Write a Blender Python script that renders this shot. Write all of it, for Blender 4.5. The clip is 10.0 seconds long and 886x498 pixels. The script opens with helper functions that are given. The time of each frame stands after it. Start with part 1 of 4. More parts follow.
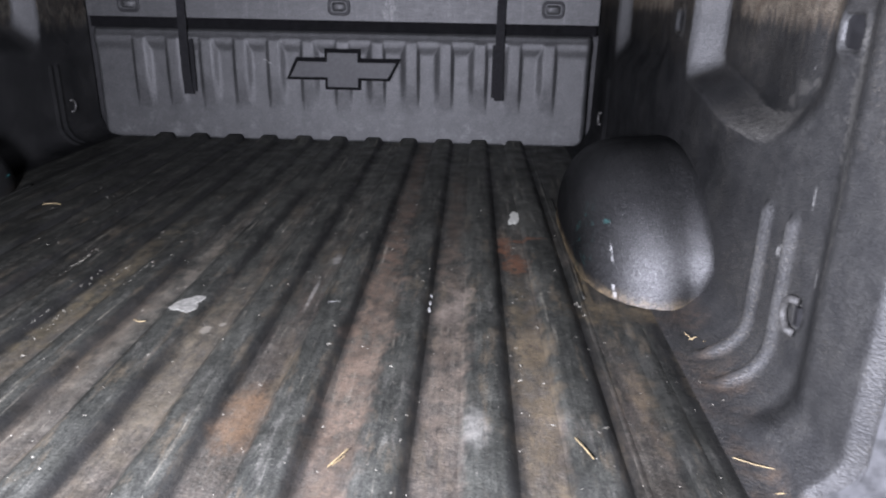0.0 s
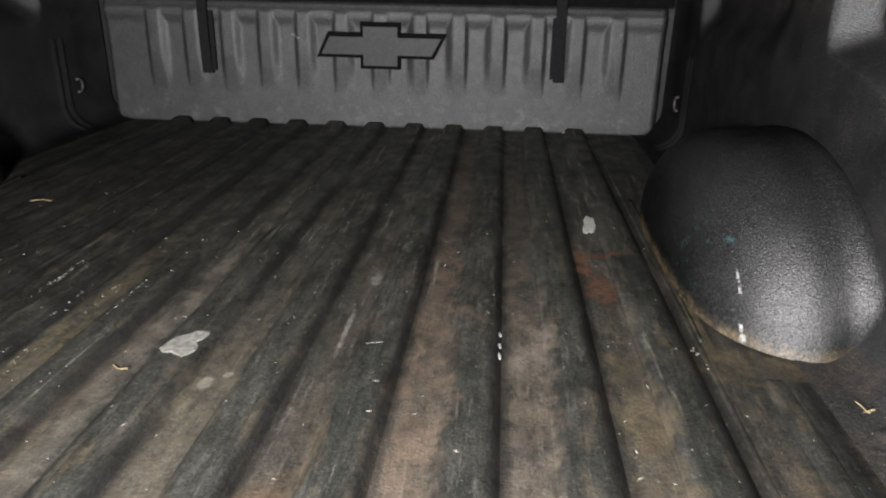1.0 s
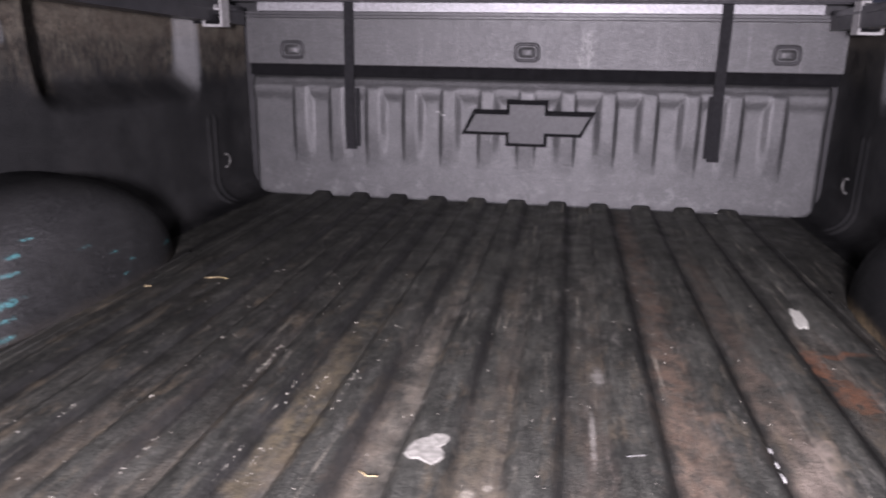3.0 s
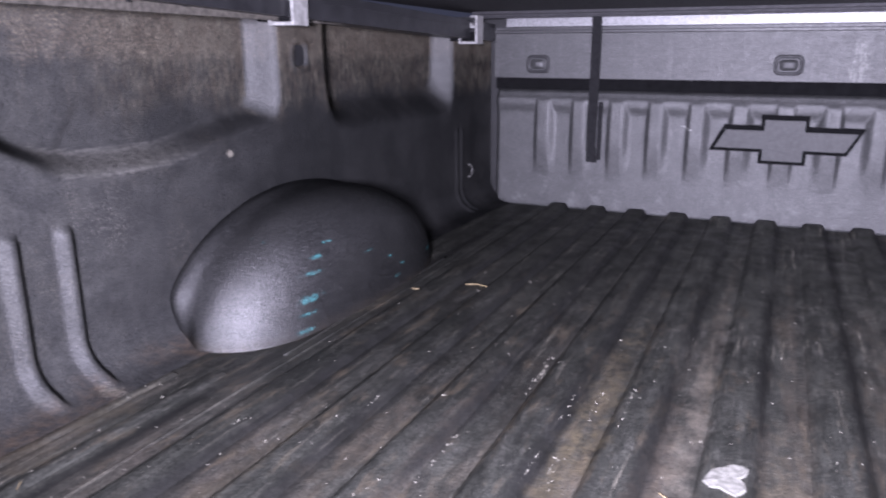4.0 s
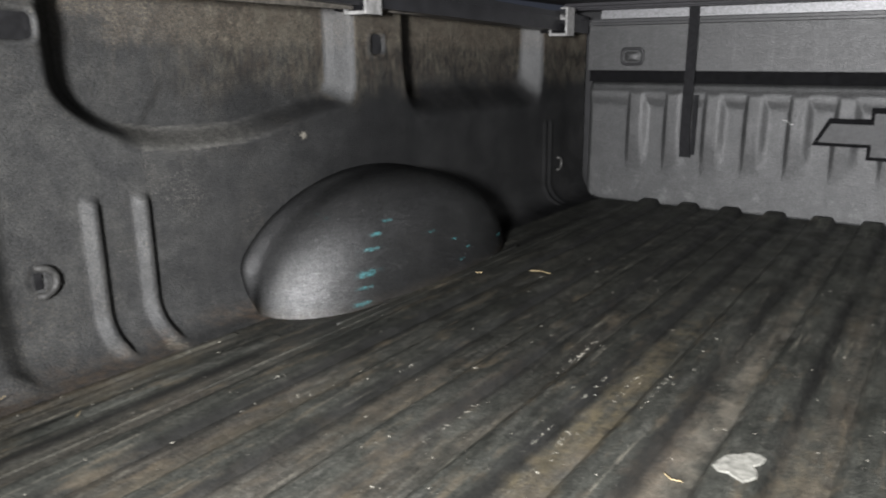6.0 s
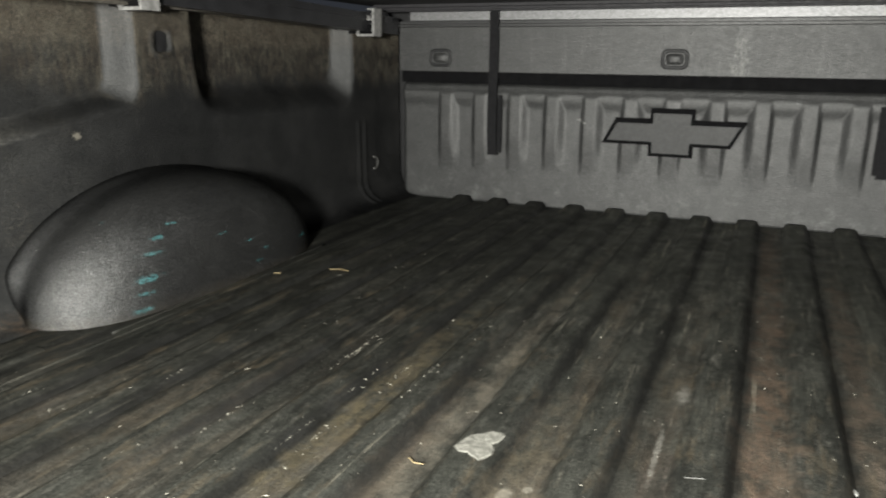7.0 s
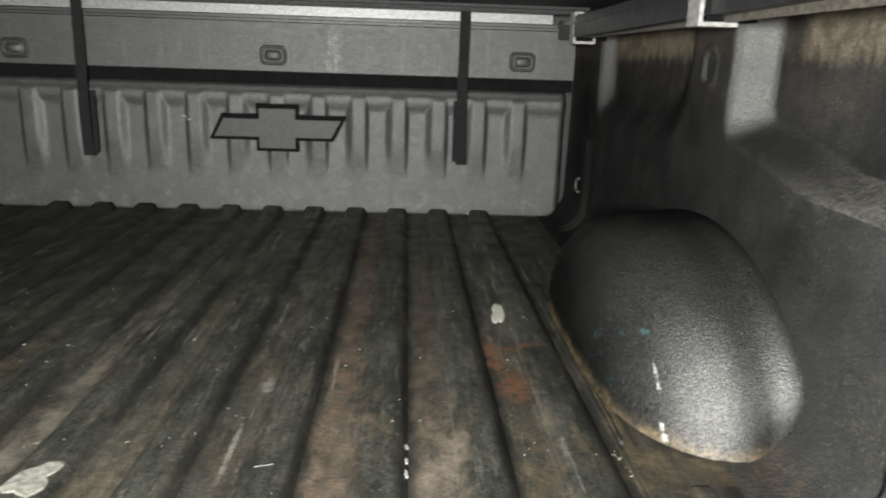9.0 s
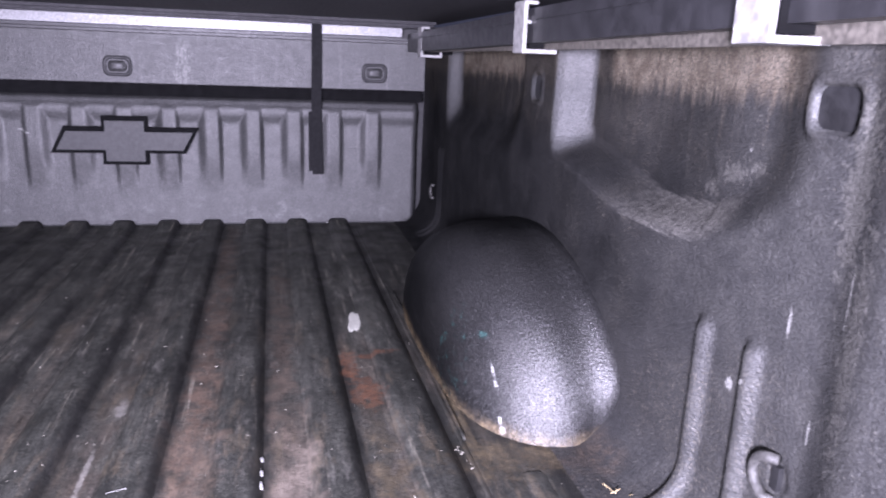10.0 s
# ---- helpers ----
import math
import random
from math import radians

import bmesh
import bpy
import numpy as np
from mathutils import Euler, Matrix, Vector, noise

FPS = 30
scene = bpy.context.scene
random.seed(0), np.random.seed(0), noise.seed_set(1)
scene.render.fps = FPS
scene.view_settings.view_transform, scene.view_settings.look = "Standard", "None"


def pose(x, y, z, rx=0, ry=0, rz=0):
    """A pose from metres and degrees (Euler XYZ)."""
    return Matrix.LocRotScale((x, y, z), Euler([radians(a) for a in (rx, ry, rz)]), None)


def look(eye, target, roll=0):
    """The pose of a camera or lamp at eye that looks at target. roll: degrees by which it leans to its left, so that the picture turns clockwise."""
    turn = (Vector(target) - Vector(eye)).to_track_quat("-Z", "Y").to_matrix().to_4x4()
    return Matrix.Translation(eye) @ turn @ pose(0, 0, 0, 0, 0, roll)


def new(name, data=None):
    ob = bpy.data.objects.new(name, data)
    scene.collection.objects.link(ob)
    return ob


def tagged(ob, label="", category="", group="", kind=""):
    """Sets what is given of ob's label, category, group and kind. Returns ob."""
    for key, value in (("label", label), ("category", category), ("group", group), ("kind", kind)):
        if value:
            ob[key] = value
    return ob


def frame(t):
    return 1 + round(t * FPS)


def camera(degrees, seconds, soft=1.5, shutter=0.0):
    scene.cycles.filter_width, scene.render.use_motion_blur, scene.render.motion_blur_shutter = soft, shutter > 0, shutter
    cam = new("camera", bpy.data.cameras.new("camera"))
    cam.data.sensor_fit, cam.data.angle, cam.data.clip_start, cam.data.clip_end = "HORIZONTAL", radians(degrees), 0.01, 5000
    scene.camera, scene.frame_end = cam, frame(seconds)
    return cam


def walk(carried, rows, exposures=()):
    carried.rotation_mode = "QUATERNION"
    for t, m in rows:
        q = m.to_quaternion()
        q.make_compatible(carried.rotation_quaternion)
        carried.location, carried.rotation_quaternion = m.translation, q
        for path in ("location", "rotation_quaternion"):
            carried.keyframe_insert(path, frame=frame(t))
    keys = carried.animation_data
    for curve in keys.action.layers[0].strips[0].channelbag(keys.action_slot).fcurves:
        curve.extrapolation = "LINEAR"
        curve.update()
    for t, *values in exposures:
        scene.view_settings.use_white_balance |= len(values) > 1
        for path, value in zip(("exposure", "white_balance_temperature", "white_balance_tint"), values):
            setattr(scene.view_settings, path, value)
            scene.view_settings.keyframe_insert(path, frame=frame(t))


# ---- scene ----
cam = camera(62.1, 10.0, soft=2.1, shutter=0.3)
PATH = [
    (0, (0.411, -0.299, 0.445), (0.348, 1.588, -0.214), 1.1),
    (0.5, (0.374, -0.187, 0.442), (0.249, 1.684, -0.253), 1.0),
    (1, (0.347, -0.032, 0.401), (0.208, 1.836, -0.3), 1.1),
    (1.5, (0.374, 0.031, 0.393), (0.241, 1.92, -0.252), 1.1),
    (2, (0.345, 0.056, 0.374), (0.217, 1.969, -0.197), 1.2),
    (2.2, (0.305, 0.062, 0.366), (0.179, 1.982, -0.181), 1.3),
    (3.3, (0.073, -0.011, 0.415), (-0.385, 1.866, -0.105), 0.7),
    (3.5, (0.049, -0.021, 0.414), (-0.516, 1.826, -0.104), 0.6),
    (4, (0.012, -0.043, 0.424), (-0.791, 1.715, -0.089), 0.1),
    (4.5, (-0.018, -0.074, 0.434), (-0.998, 1.592, -0.079), -0.2),
    (5, (-0.029, -0.091, 0.43), (-1.119, 1.507, -0.08), -0.3),
    (5.2, (-0.024, -0.089, 0.429), (-1.144, 1.488, -0.08), -0.3),
    (6.3, (0.199, 0.015, 0.389), (-0.87, 1.631, -0.108), -0.0),
    (6.5, (0.23, 0.027, 0.392), (-0.767, 1.688, -0.104), 0.2),
    (7, (0.243, 0.03, 0.397), (-0.531, 1.804, -0.107), 0.6),
    (7.5, (0.251, 0.037, 0.387), (-0.294, 1.894, -0.115), 1.0),
    (8, (0.292, 0.04, 0.395), (-0.037, 1.947, -0.11), 1.3),
    (8.5, (0.324, 0.056, 0.381), (0.21, 1.988, -0.122), 1.6),
    (9, (0.352, 0.047, 0.403), (0.457, 1.98, -0.097), 1.9),
    (9.5, (0.369, 0.024, 0.415), (0.671, 1.938, -0.081), 2.1),
    (10, (0.376, -0.005, 0.438), (0.825, 1.881, -0.055), 2.2),
]
walk(cam, [(t, look(eye, target, roll)) for t, eye, target, roll in PATH], exposures=[(0, -0.2, 5600, 21), (1, -0.45, 6250, 13), (1.5, -0.15, 7000, 2), (2, -0.05, 7000, 2), (3.3, 0.47, 5700, 36), (4, 0.62, 5500, 34), (5.2, 0.76, 5750, 22), (6.3, 0.0, 6250, 9), (8.5, -0.1, 6750, 4), (9.3, 0.2, 6150, 14), (10, 0.6, 5500, 38)])

# ---- world and light ----
world = bpy.data.worlds.new("night_air")
scene.world = world
world.use_nodes = True
wbg = world.node_tree.nodes["Background"]
wbg.inputs[0].default_value = (0.55, 0.6, 0.75, 1)
wbg.inputs[1].default_value = 0.05

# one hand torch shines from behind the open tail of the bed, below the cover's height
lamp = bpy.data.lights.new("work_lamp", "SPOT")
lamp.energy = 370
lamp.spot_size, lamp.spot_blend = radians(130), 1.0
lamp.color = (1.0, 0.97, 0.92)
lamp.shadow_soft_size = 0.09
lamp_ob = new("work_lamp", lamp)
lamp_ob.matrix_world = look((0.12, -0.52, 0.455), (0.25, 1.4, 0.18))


# ---- helpers of this scene ----
def part(name, bm, material, parent=None, label="", smooth=False, bevel=0.0):
    me = bpy.data.meshes.new(name)
    if bevel:
        bmesh.ops.bevel(bm, geom=[e for e in bm.edges if len(e.link_faces) == 2 and e.calc_face_angle(0) > 0.5],
                        offset=bevel, segments=2, affect="EDGES", profile=0.6)
    bmesh.ops.recalc_face_normals(bm, faces=bm.faces[:])
    bm.to_mesh(me)
    bm.free()
    if smooth:
        for p in me.polygons:
            p.use_smooth = True
    me.materials.append(material)
    ob = new(name, me)
    if parent:
        ob.parent = parent
    if label:
        ob["label"] = label
    return ob


def box(bm, x0, x1, y0, y1, z0, z1):
    vs = [bm.verts.new((x, y, z)) for x in (x0, x1) for y in (y0, y1) for z in (z0, z1)]
    for f in ((0, 1, 3, 2), (4, 6, 7, 5), (0, 4, 5, 1), (2, 3, 7, 6), (0, 2, 6, 4), (1, 5, 7, 3)):
        bm.faces.new([vs[i] for i in f])
    return bm


def boxed(*a):
    return box(bmesh.new(), *a)


def extrude_poly(pts, to3, depth):
    """A closed outline in 2D, swept by the vector depth; to3 lays a 2D point into space."""
    bm = bmesh.new()
    a = [bm.verts.new(to3(p)) for p in pts]
    b = [bm.verts.new(Vector(to3(p)) + Vector(depth)) for p in pts]
    bm.faces.new(a)
    bm.faces.new(b[::-1])
    n = len(pts)
    for i in range(n):
        bm.faces.new((a[i], b[i], b[(i + 1) % n], a[(i + 1) % n]))
    return bm


def sheet(us, vs, place, thick=None):
    """A grid sheet from place(u, v); thick, a vector, gives it a back."""
    bm = bmesh.new()
    rows = [[bm.verts.new(place(u, v)) for v in vs] for u in us]
    nu, nv = len(us), len(vs)
    for i in range(nu - 1):
        for j in range(nv - 1):
            bm.faces.new((rows[i][j], rows[i + 1][j], rows[i + 1][j + 1], rows[i][j + 1]))
    return bm


def tube(points, radius, sides=8, cap=True):
    bm = bmesh.new()
    rings = []
    n = len(points)
    for i, p in enumerate(points):
        p = Vector(p)
        d = (Vector(points[min(i + 1, n - 1)]) - Vector(points[max(i - 1, 0)])).normalized()
        a = d.orthogonal().normalized()
        if rings:
            a = (keep - d * keep.dot(d)).normalized()
        keep = a
        b = d.cross(a)
        r = radius[i] if isinstance(radius, (list, tuple)) else radius
        rings.append([bm.verts.new(p + (a * math.cos(k * 2 * math.pi / sides) + b * math.sin(k * 2 * math.pi / sides)) * r) for k in range(sides)])
    for r0, r1 in zip(rings, rings[1:]):
        for k in range(sides):
            bm.faces.new((r0[k], r0[(k + 1) % sides], r1[(k + 1) % sides], r1[k]))
    if cap:
        bm.faces.new(rings[0])
        bm.faces.new(rings[-1][::-1])
    return bm


def step(x, a, b):
    t = min(max((x - a) / (b - a), 0.0), 1.0)
    return t * t * (3 - 2 * t)


def arange(a, b, d):
    n = max(1, round((b - a) / d))
    return [a + (b - a) * i / n for i in range(n + 1)]


# ---- materials ----
class Nodes:
    """Short-hand for a node material on world position."""

    def __init__(self, name):
        self.mat = bpy.data.materials.new(name)
        self.mat.use_nodes = True
        self.t = self.mat.node_tree
        self.b = self.t.nodes["Principled BSDF"]
        self.pos = self.t.nodes.new("ShaderNodeNewGeometry").outputs["Position"]

    def put(self, kind, **kw):
        n = self.t.nodes.new(kind)
        for k, v in kw.items():
            n.inputs[k].default_value = v
        return n

    def link(self, a, b):
        self.t.links.new(a, b)

    def math(self, op, a, b=0.0, c=None, clamp=False):
        n = self.t.nodes.new("ShaderNodeMath")
        n.operation, n.use_clamp = op, clamp
        for i, v in enumerate((a, b, c)):
            if v is None:
                continue
            if isinstance(v, (int, float)):
                n.inputs[i].default_value = v
            else:
                self.link(v, n.inputs[i])
        return n.outputs[0]

    def scaled(self, s, vec=None, offset=(0, 0, 0)):
        n = self.t.nodes.new("ShaderNodeMapping")
        n.inputs["Scale"].default_value = s
        n.inputs["Location"].default_value = offset
        self.link(vec or self.pos, n.inputs["Vector"])
        return n.outputs[0]

    def noise(self, scale, detail=3, rough=0.55, vec=None, stretch=None, distort=0.0, offset=(0, 0, 0)):
        n = self.put("ShaderNodeTexNoise", Scale=scale, Detail=detail, Roughness=rough, Distortion=distort)
        self.link(self.scaled(stretch or (1, 1, 1), vec, offset), n.inputs["Vector"])
        return n.outputs[0]

    def ramp(self, x, a, b, c=0.0, d=1.0):
        n = self.put("ShaderNodeMapRange")
        n.interpolation_type = "SMOOTHSTEP"
        self.link(x, n.inputs[0])
        for i, v in enumerate((a, b, c, d)):
            n.inputs[i + 1].default_value = v
        return n.outputs[0]

    def mix(self, f, a, b):
        n = self.t.nodes.new("ShaderNodeMix")
        n.data_type = "RGBA"
        for sock, v in ((n.inputs["Factor"], f), (n.inputs["A"], a), (n.inputs["B"], b)):
            if isinstance(v, (int, float)):
                sock.default_value = v
            elif isinstance(v, tuple):
                sock.default_value = (*v, 1) if len(v) == 3 else v
            else:
                self.link(v, sock)
        return n.outputs["Result"]

    def axis(self, i):
        n = self.t.nodes.new("ShaderNodeSeparateXYZ")
        self.link(self.pos, n.inputs[0])
        return n.outputs[i]

    def blob(self, c, r, ragged=0.5, scale=60.0, soft=0.25):
        """A stain of its own shape round c with half sizes r."""
        n = self.scaled(tuple(1 / v for v in r), None, tuple(-p / v for p, v in zip(c, r)))
        ln = self.t.nodes.new("ShaderNodeVectorMath")
        ln.operation = "LENGTH"
        self.link(n, ln.inputs[0])
        d = self.math("MULTIPLY_ADD", self.math("SUBTRACT", self.noise(scale, 4, 0.65), 0.5), ragged * 2.4, ln.outputs["Value"])
        return self.ramp(d, 1.0 + soft, 1.0 - soft)

    def finish(self, color, rough, bump=None, strength=0.3, dist=0.002, metal=0.0, spec=0.5, ior=1.5, edge_gloss=None, speck=None):
        for sock, v in ((self.b.inputs["Base Color"], color), (self.b.inputs["Roughness"], rough), (self.b.inputs["Metallic"], metal)):
            if isinstance(v, (int, float)):
                sock.default_value = v
            elif isinstance(v, tuple):
                sock.default_value = (*v, 1)
            else:
                self.link(v, sock)
        if edge_gloss is None:
            self.b.inputs["Specular IOR Level"].default_value = spec
        else:
            # coarse grain hides its own gloss at glancing angles
            lw = self.put("ShaderNodeLayerWeight", Blend=0.5)
            gloss = self.ramp(lw.outputs["Facing"], 0.35, 0.78, spec, edge_gloss)
            self.link(gloss if speck is None else self.math("MULTIPLY", gloss, speck), self.b.inputs["Specular IOR Level"])
        self.b.inputs["IOR"].default_value = ior
        if bump is not None:
            n = self.put("ShaderNodeBump", Strength=strength, Distance=dist)
            self.link(bump, n.inputs["Height"])
            self.link(n.outputs[0], self.b.inputs["Normal"])
        return self.mat


def pebble(n, scale=360):
    """Irregular pebbled grain of the moulded sheet."""
    v = n.put("ShaderNodeTexVoronoi", Scale=scale * 1.5, Randomness=1.0)
    v.feature = "SMOOTH_F1"
    v.inputs["Smoothness"].default_value = 0.7
    n.link(n.pos, v.inputs["Vector"])
    return n.math("ADD", n.math("MULTIPLY", v.outputs["Distance"], -0.30), n.noise(scale, 3, 0.6, stretch=(0.8, 0.8, 1.5)))


def grainy(n, col, lo=0.5, hi=1.6, scale=480):
    """Fine salt-and-pepper wear of the grain's crests."""
    sc = n.t.nodes.new("ShaderNodeVectorMath")
    sc.operation = "SCALE"
    n.link(col, sc.inputs[0])
    n.link(n.ramp(n.noise(scale, 5, 0.85), 0.34, 0.68, lo, hi), sc.inputs["Scale"])
    return sc.outputs[0]


def make_wall_front():
    n = Nodes("liner_front")
    col = n.mix(n.ramp(n.noise(16, 5, 0.7), 0.3, 0.7), (0.0165, 0.0172, 0.0174), (0.0350, 0.0352, 0.0352))
    grain = n.ramp(n.noise(220, 4, 0.75), 0.45, 0.72)
    col = n.mix(n.math("MULTIPLY", grain, 0.35), col, (0.066, 0.066, 0.066))
    streak = n.ramp(n.noise(55, 5, 0.7, stretch=(1, 1, 0.05)), 0.5, 0.72)
    up = n.ramp(n.axis(2), 0.34, 0.37)
    col = n.mix(n.math("MULTIPLY", n.math("MULTIPLY", streak, up), 0.42), col, (0.10, 0.10, 0.098))
    # the upper panel keeps more of its black, with fine rubbed lines along it
    rubbed = n.ramp(n.noise(210, 5, 0.8, stretch=(0.16, 1, 1)), 0.40, 0.62)
    col = n.mix(n.math("MULTIPLY", n.math("SUBTRACT", 1.0, rubbed), n.math("MULTIPLY", up, 0.55)), col, (0.0105, 0.0108, 0.0110))
    runs = n.math("MULTIPLY", n.blob((0.16, 2.0, 0.405), (0.022, 0.2, 0.05), 0.8, 50), n.ramp(n.noise(160, 4, 0.7, stretch=(1, 1, 0.3)), 0.4, 0.6))
    col = n.mix(n.math("MULTIPLY", runs, 0.5), col, (0.18, 0.18, 0.172))
    low = n.math("MULTIPLY", n.ramp(n.noise(24, 5, 0.7), 0.5, 0.68), n.ramp(n.axis(2), 0.13, 0.02))
    col = n.mix(n.math("MULTIPLY", low, 0.4), col, (0.11, 0.115, 0.11))
    mark = n.math("MAXIMUM", n.math("MAXIMUM", n.blob((-0.224, 1.99, 0.2395), (0.006, 0.1, 0.0017), 0.3, 90), n.blob((-0.2165, 1.99, 0.2355), (0.006, 0.1, 0.0017), 0.3, 90)), n.blob((-0.208, 1.99, 0.2315), (0.006, 0.1, 0.0017), 0.3, 90))
    col = n.mix(n.math("MULTIPLY", mark, 0.6), col, (0.30, 0.30, 0.29))
    col = grainy(n, col, 0.4, 1.75, 230)
    return n.finish(col, n.math("ADD", n.ramp(n.noise(60, 4), 0.3, 0.7, -0.03, 0.03), n.ramp(n.noise(260, 4, 0.8), 0.32, 0.68, 0.46, 0.62)), pebble(n, 240), 1.0, 0.0011, spec=0.8, edge_gloss=0.1)


def make_side():
    n = Nodes("liner_side")
    z, y, x = n.axis(2), n.axis(1), n.axis(0)
    # clean black moulding; greyer to the tail: dust, plus extra lamplight painted into the colour
    col = n.mix(n.ramp(n.noise(9, 4), 0.35, 0.7), (0.0085, 0.0088, 0.0092), (0.017, 0.017, 0.0172))
    film = n.ramp(n.math("ADD", y, n.math("MULTIPLY", n.math("SUBTRACT", n.noise(4.5, 5, 0.65, stretch=(1, 1, 1.4)), 0.5), 0.75)), 1.12, 0.45)
    film = n.math("MULTIPLY", film, n.ramp(x, -0.2, 0.2, 1.0, 0.66))
    col = n.mix(n.math("MULTIPLY", film, 0.9), col, n.mix(n.ramp(n.noise(30, 5, 0.7), 0.35, 0.7), (0.042, 0.0425, 0.0425), (0.070, 0.070, 0.067)))
    flecks = n.math("MULTIPLY", n.ramp(n.noise(360, 3, 0.75), 0.60, 0.72), n.ramp(n.noise(9, 4, 0.65, offset=(3, 1, 2)), 0.44, 0.66))
    col = n.mix(n.math("MULTIPLY", flecks, n.ramp(y, 1.2, 0.6, 0.1, 0.8)), col, (0.20, 0.19, 0.16))
    # dry mud thrown up under the rail: a ragged band with runs
    edge = n.math("ADD", z, n.math("MULTIPLY", n.math("SUBTRACT", n.noise(70, 5, 0.75, stretch=(1, 1, 0.10)), 0.5), 0.075))
    band = n.math("MULTIPLY", n.ramp(edge, 0.404, 0.432), n.math("ADD", n.math("MULTIPLY", n.ramp(n.noise(330, 4, 0.85), 0.47, 0.62, 0.1, 1.0), n.ramp(x, 0.1, -0.1)), n.math("MULTIPLY", n.ramp(n.noise(400, 4, 0.85), 0.36, 0.64, 0.2, 1.0), n.ramp(x, -0.1, 0.1))))
    inpocket = n.math("MAXIMUM", n.math("MULTIPLY", n.ramp(y, 0.49, 0.55), n.ramp(y, 1.01, 0.97)), n.math("MULTIPLY", n.ramp(y, 1.23, 1.28), n.ramp(y, 1.80, 1.77)))
    band = n.math("MULTIPLY", band, n.math("MAXIMUM", inpocket, n.math("MULTIPLY", n.ramp(y, 0.85, 1.0, 0.2, 1.0), n.ramp(x, -0.1, 0.1, 0.8, 0.15))))
    # cast shadow in the left pocket's rear corner, painted by holding the mud back
    corner = n.math("MULTIPLY", n.ramp(n.math("ADD", y, n.math("MULTIPLY", n.math("SUBTRACT", n.noise(60, 4, 0.7), 0.5), 0.03)), 0.622, 0.588), n.math("MULTIPLY", n.ramp(z, 0.462, 0.448), n.ramp(x, 0.1, -0.1)))
    band = n.math("MULTIPLY", band, n.math("SUBTRACT", 1.0, n.math("MULTIPLY", corner, 0.85)))
    side = n.math("MULTIPLY", n.ramp(n.noise(3.0, 2, 0.5, offset=(5, 2, 0)), 0.2, 0.5, 0.6, 1.0), n.ramp(x, -0.5, 0.5, 1.0, 1.15))
    col = n.mix(n.math("MULTIPLY", n.math("MULTIPLY", band, side), 0.85), col, n.mix(n.ramp(n.noise(40, 4, 0.7), 0.35, 0.65), (0.130, 0.103, 0.073), (0.245, 0.21, 0.158)))
    up = n.t.nodes.new("ShaderNodeSeparateXYZ")
    n.link(n.t.nodes["Geometry"].outputs["True Normal"], up.inputs[0])
    # brown dirt washed down the columns and the upper wall, not on tail-facing faces
    wash = n.math("MULTIPLY", n.ramp(n.math("ADD", z, n.math("MULTIPLY", n.math("SUBTRACT", n.noise(11, 5, 0.7, stretch=(1, 1, 0.5)), 0.5), 0.16)), 0.315, 0.375), n.ramp(n.noise(120, 5, 0.8, stretch=(1, 1, 0.35)), 0.36, 0.64, 0.1, 1.0))
    wash = n.math("MULTIPLY", wash, n.math("MULTIPLY", n.ramp(y, 0.6, 0.9), n.ramp(x, -0.2, 0.2, 0.75, 0.18)))
    # light caught by faces turned to the tail, painted as a paler grey
    tail_face_light = n.math("MULTIPLY", n.ramp(n.math("ABSOLUTE", up.outputs[1]), 0.25, 0.6), n.ramp(z, 0.27, 0.31))
    wash = n.math("MULTIPLY", wash, n.math("SUBTRACT", 1.0, tail_face_light))
    col = n.mix(n.math("MULTIPLY", tail_face_light, 0.7), col, (0.046, 0.047, 0.047))
    col = n.mix(wash, col, n.mix(n.ramp(n.noise(25, 4, 0.7), 0.35, 0.65), (0.052, 0.042, 0.032), (0.110, 0.100, 0.076)))
    # thin runs of the same mud below the band
    runs = n.math("MULTIPLY", n.ramp(n.noise(150, 5, 0.75, stretch=(1, 1, 0.06)), 0.52, 0.66), n.math("MULTIPLY", n.ramp(z, 0.30, 0.41), n.ramp(n.noise(330, 3, 0.8), 0.42, 0.6)))
    col = n.mix(n.math("MULTIPLY", n.math("MULTIPLY", runs, inpocket), 0.5), col, (0.13, 0.115, 0.09))
    # pale spatter round the beads and on the sill
    spat = n.math("MULTIPLY", n.ramp(n.noise(430, 3, 0.8, offset=(4, 4, 4)), 0.56, 0.66), n.math("MAXIMUM", n.math("MAXIMUM", n.blob((-0.80, 0.660, 0.205), (0.06, 0.050, 0.045), 0.8, 25, 0.6), n.blob((-0.82, 0.612, 0.262), (0.09, 0.012, 0.075), 0.5, 40, 0.5)), n.blob((-0.84, 0.69, 0.272), (0.08, 0.08, 0.018), 0.8, 40, 0.6)))
    col = n.mix(n.math("MULTIPLY", spat, 0.75), col, (0.26, 0.25, 0.22))
    grime = n.math("MULTIPLY", n.ramp(n.noise(300, 4, 0.8), 0.52, 0.68), n.ramp(n.noise(6, 4, 0.6, offset=(1, 7, 3)), 0.46, 0.62))
    col = n.mix(n.math("MULTIPLY", grime, n.ramp(y, 1.25, 0.8, 0.08, 0.6)), col, (0.16, 0.145, 0.115))
    # the pocket sill's lit look, painted pale by its slope, with dusty speckle
    sill_light = n.math("MULTIPLY", n.ramp(n.math("ABSOLUTE", up.outputs[2]), 0.10, 0.75), n.math("MULTIPLY", n.ramp(z, 0.2, 0.25), n.math("MULTIPLY", n.ramp(y, 0.90, 0.70), n.ramp(y, 0.58, 0.62))))
    sill_light = n.math("MULTIPLY", sill_light, n.ramp(n.noise(150, 5, 0.8, stretch=(1, 0.7, 1)), 0.32, 0.66, 0.15, 1.0))
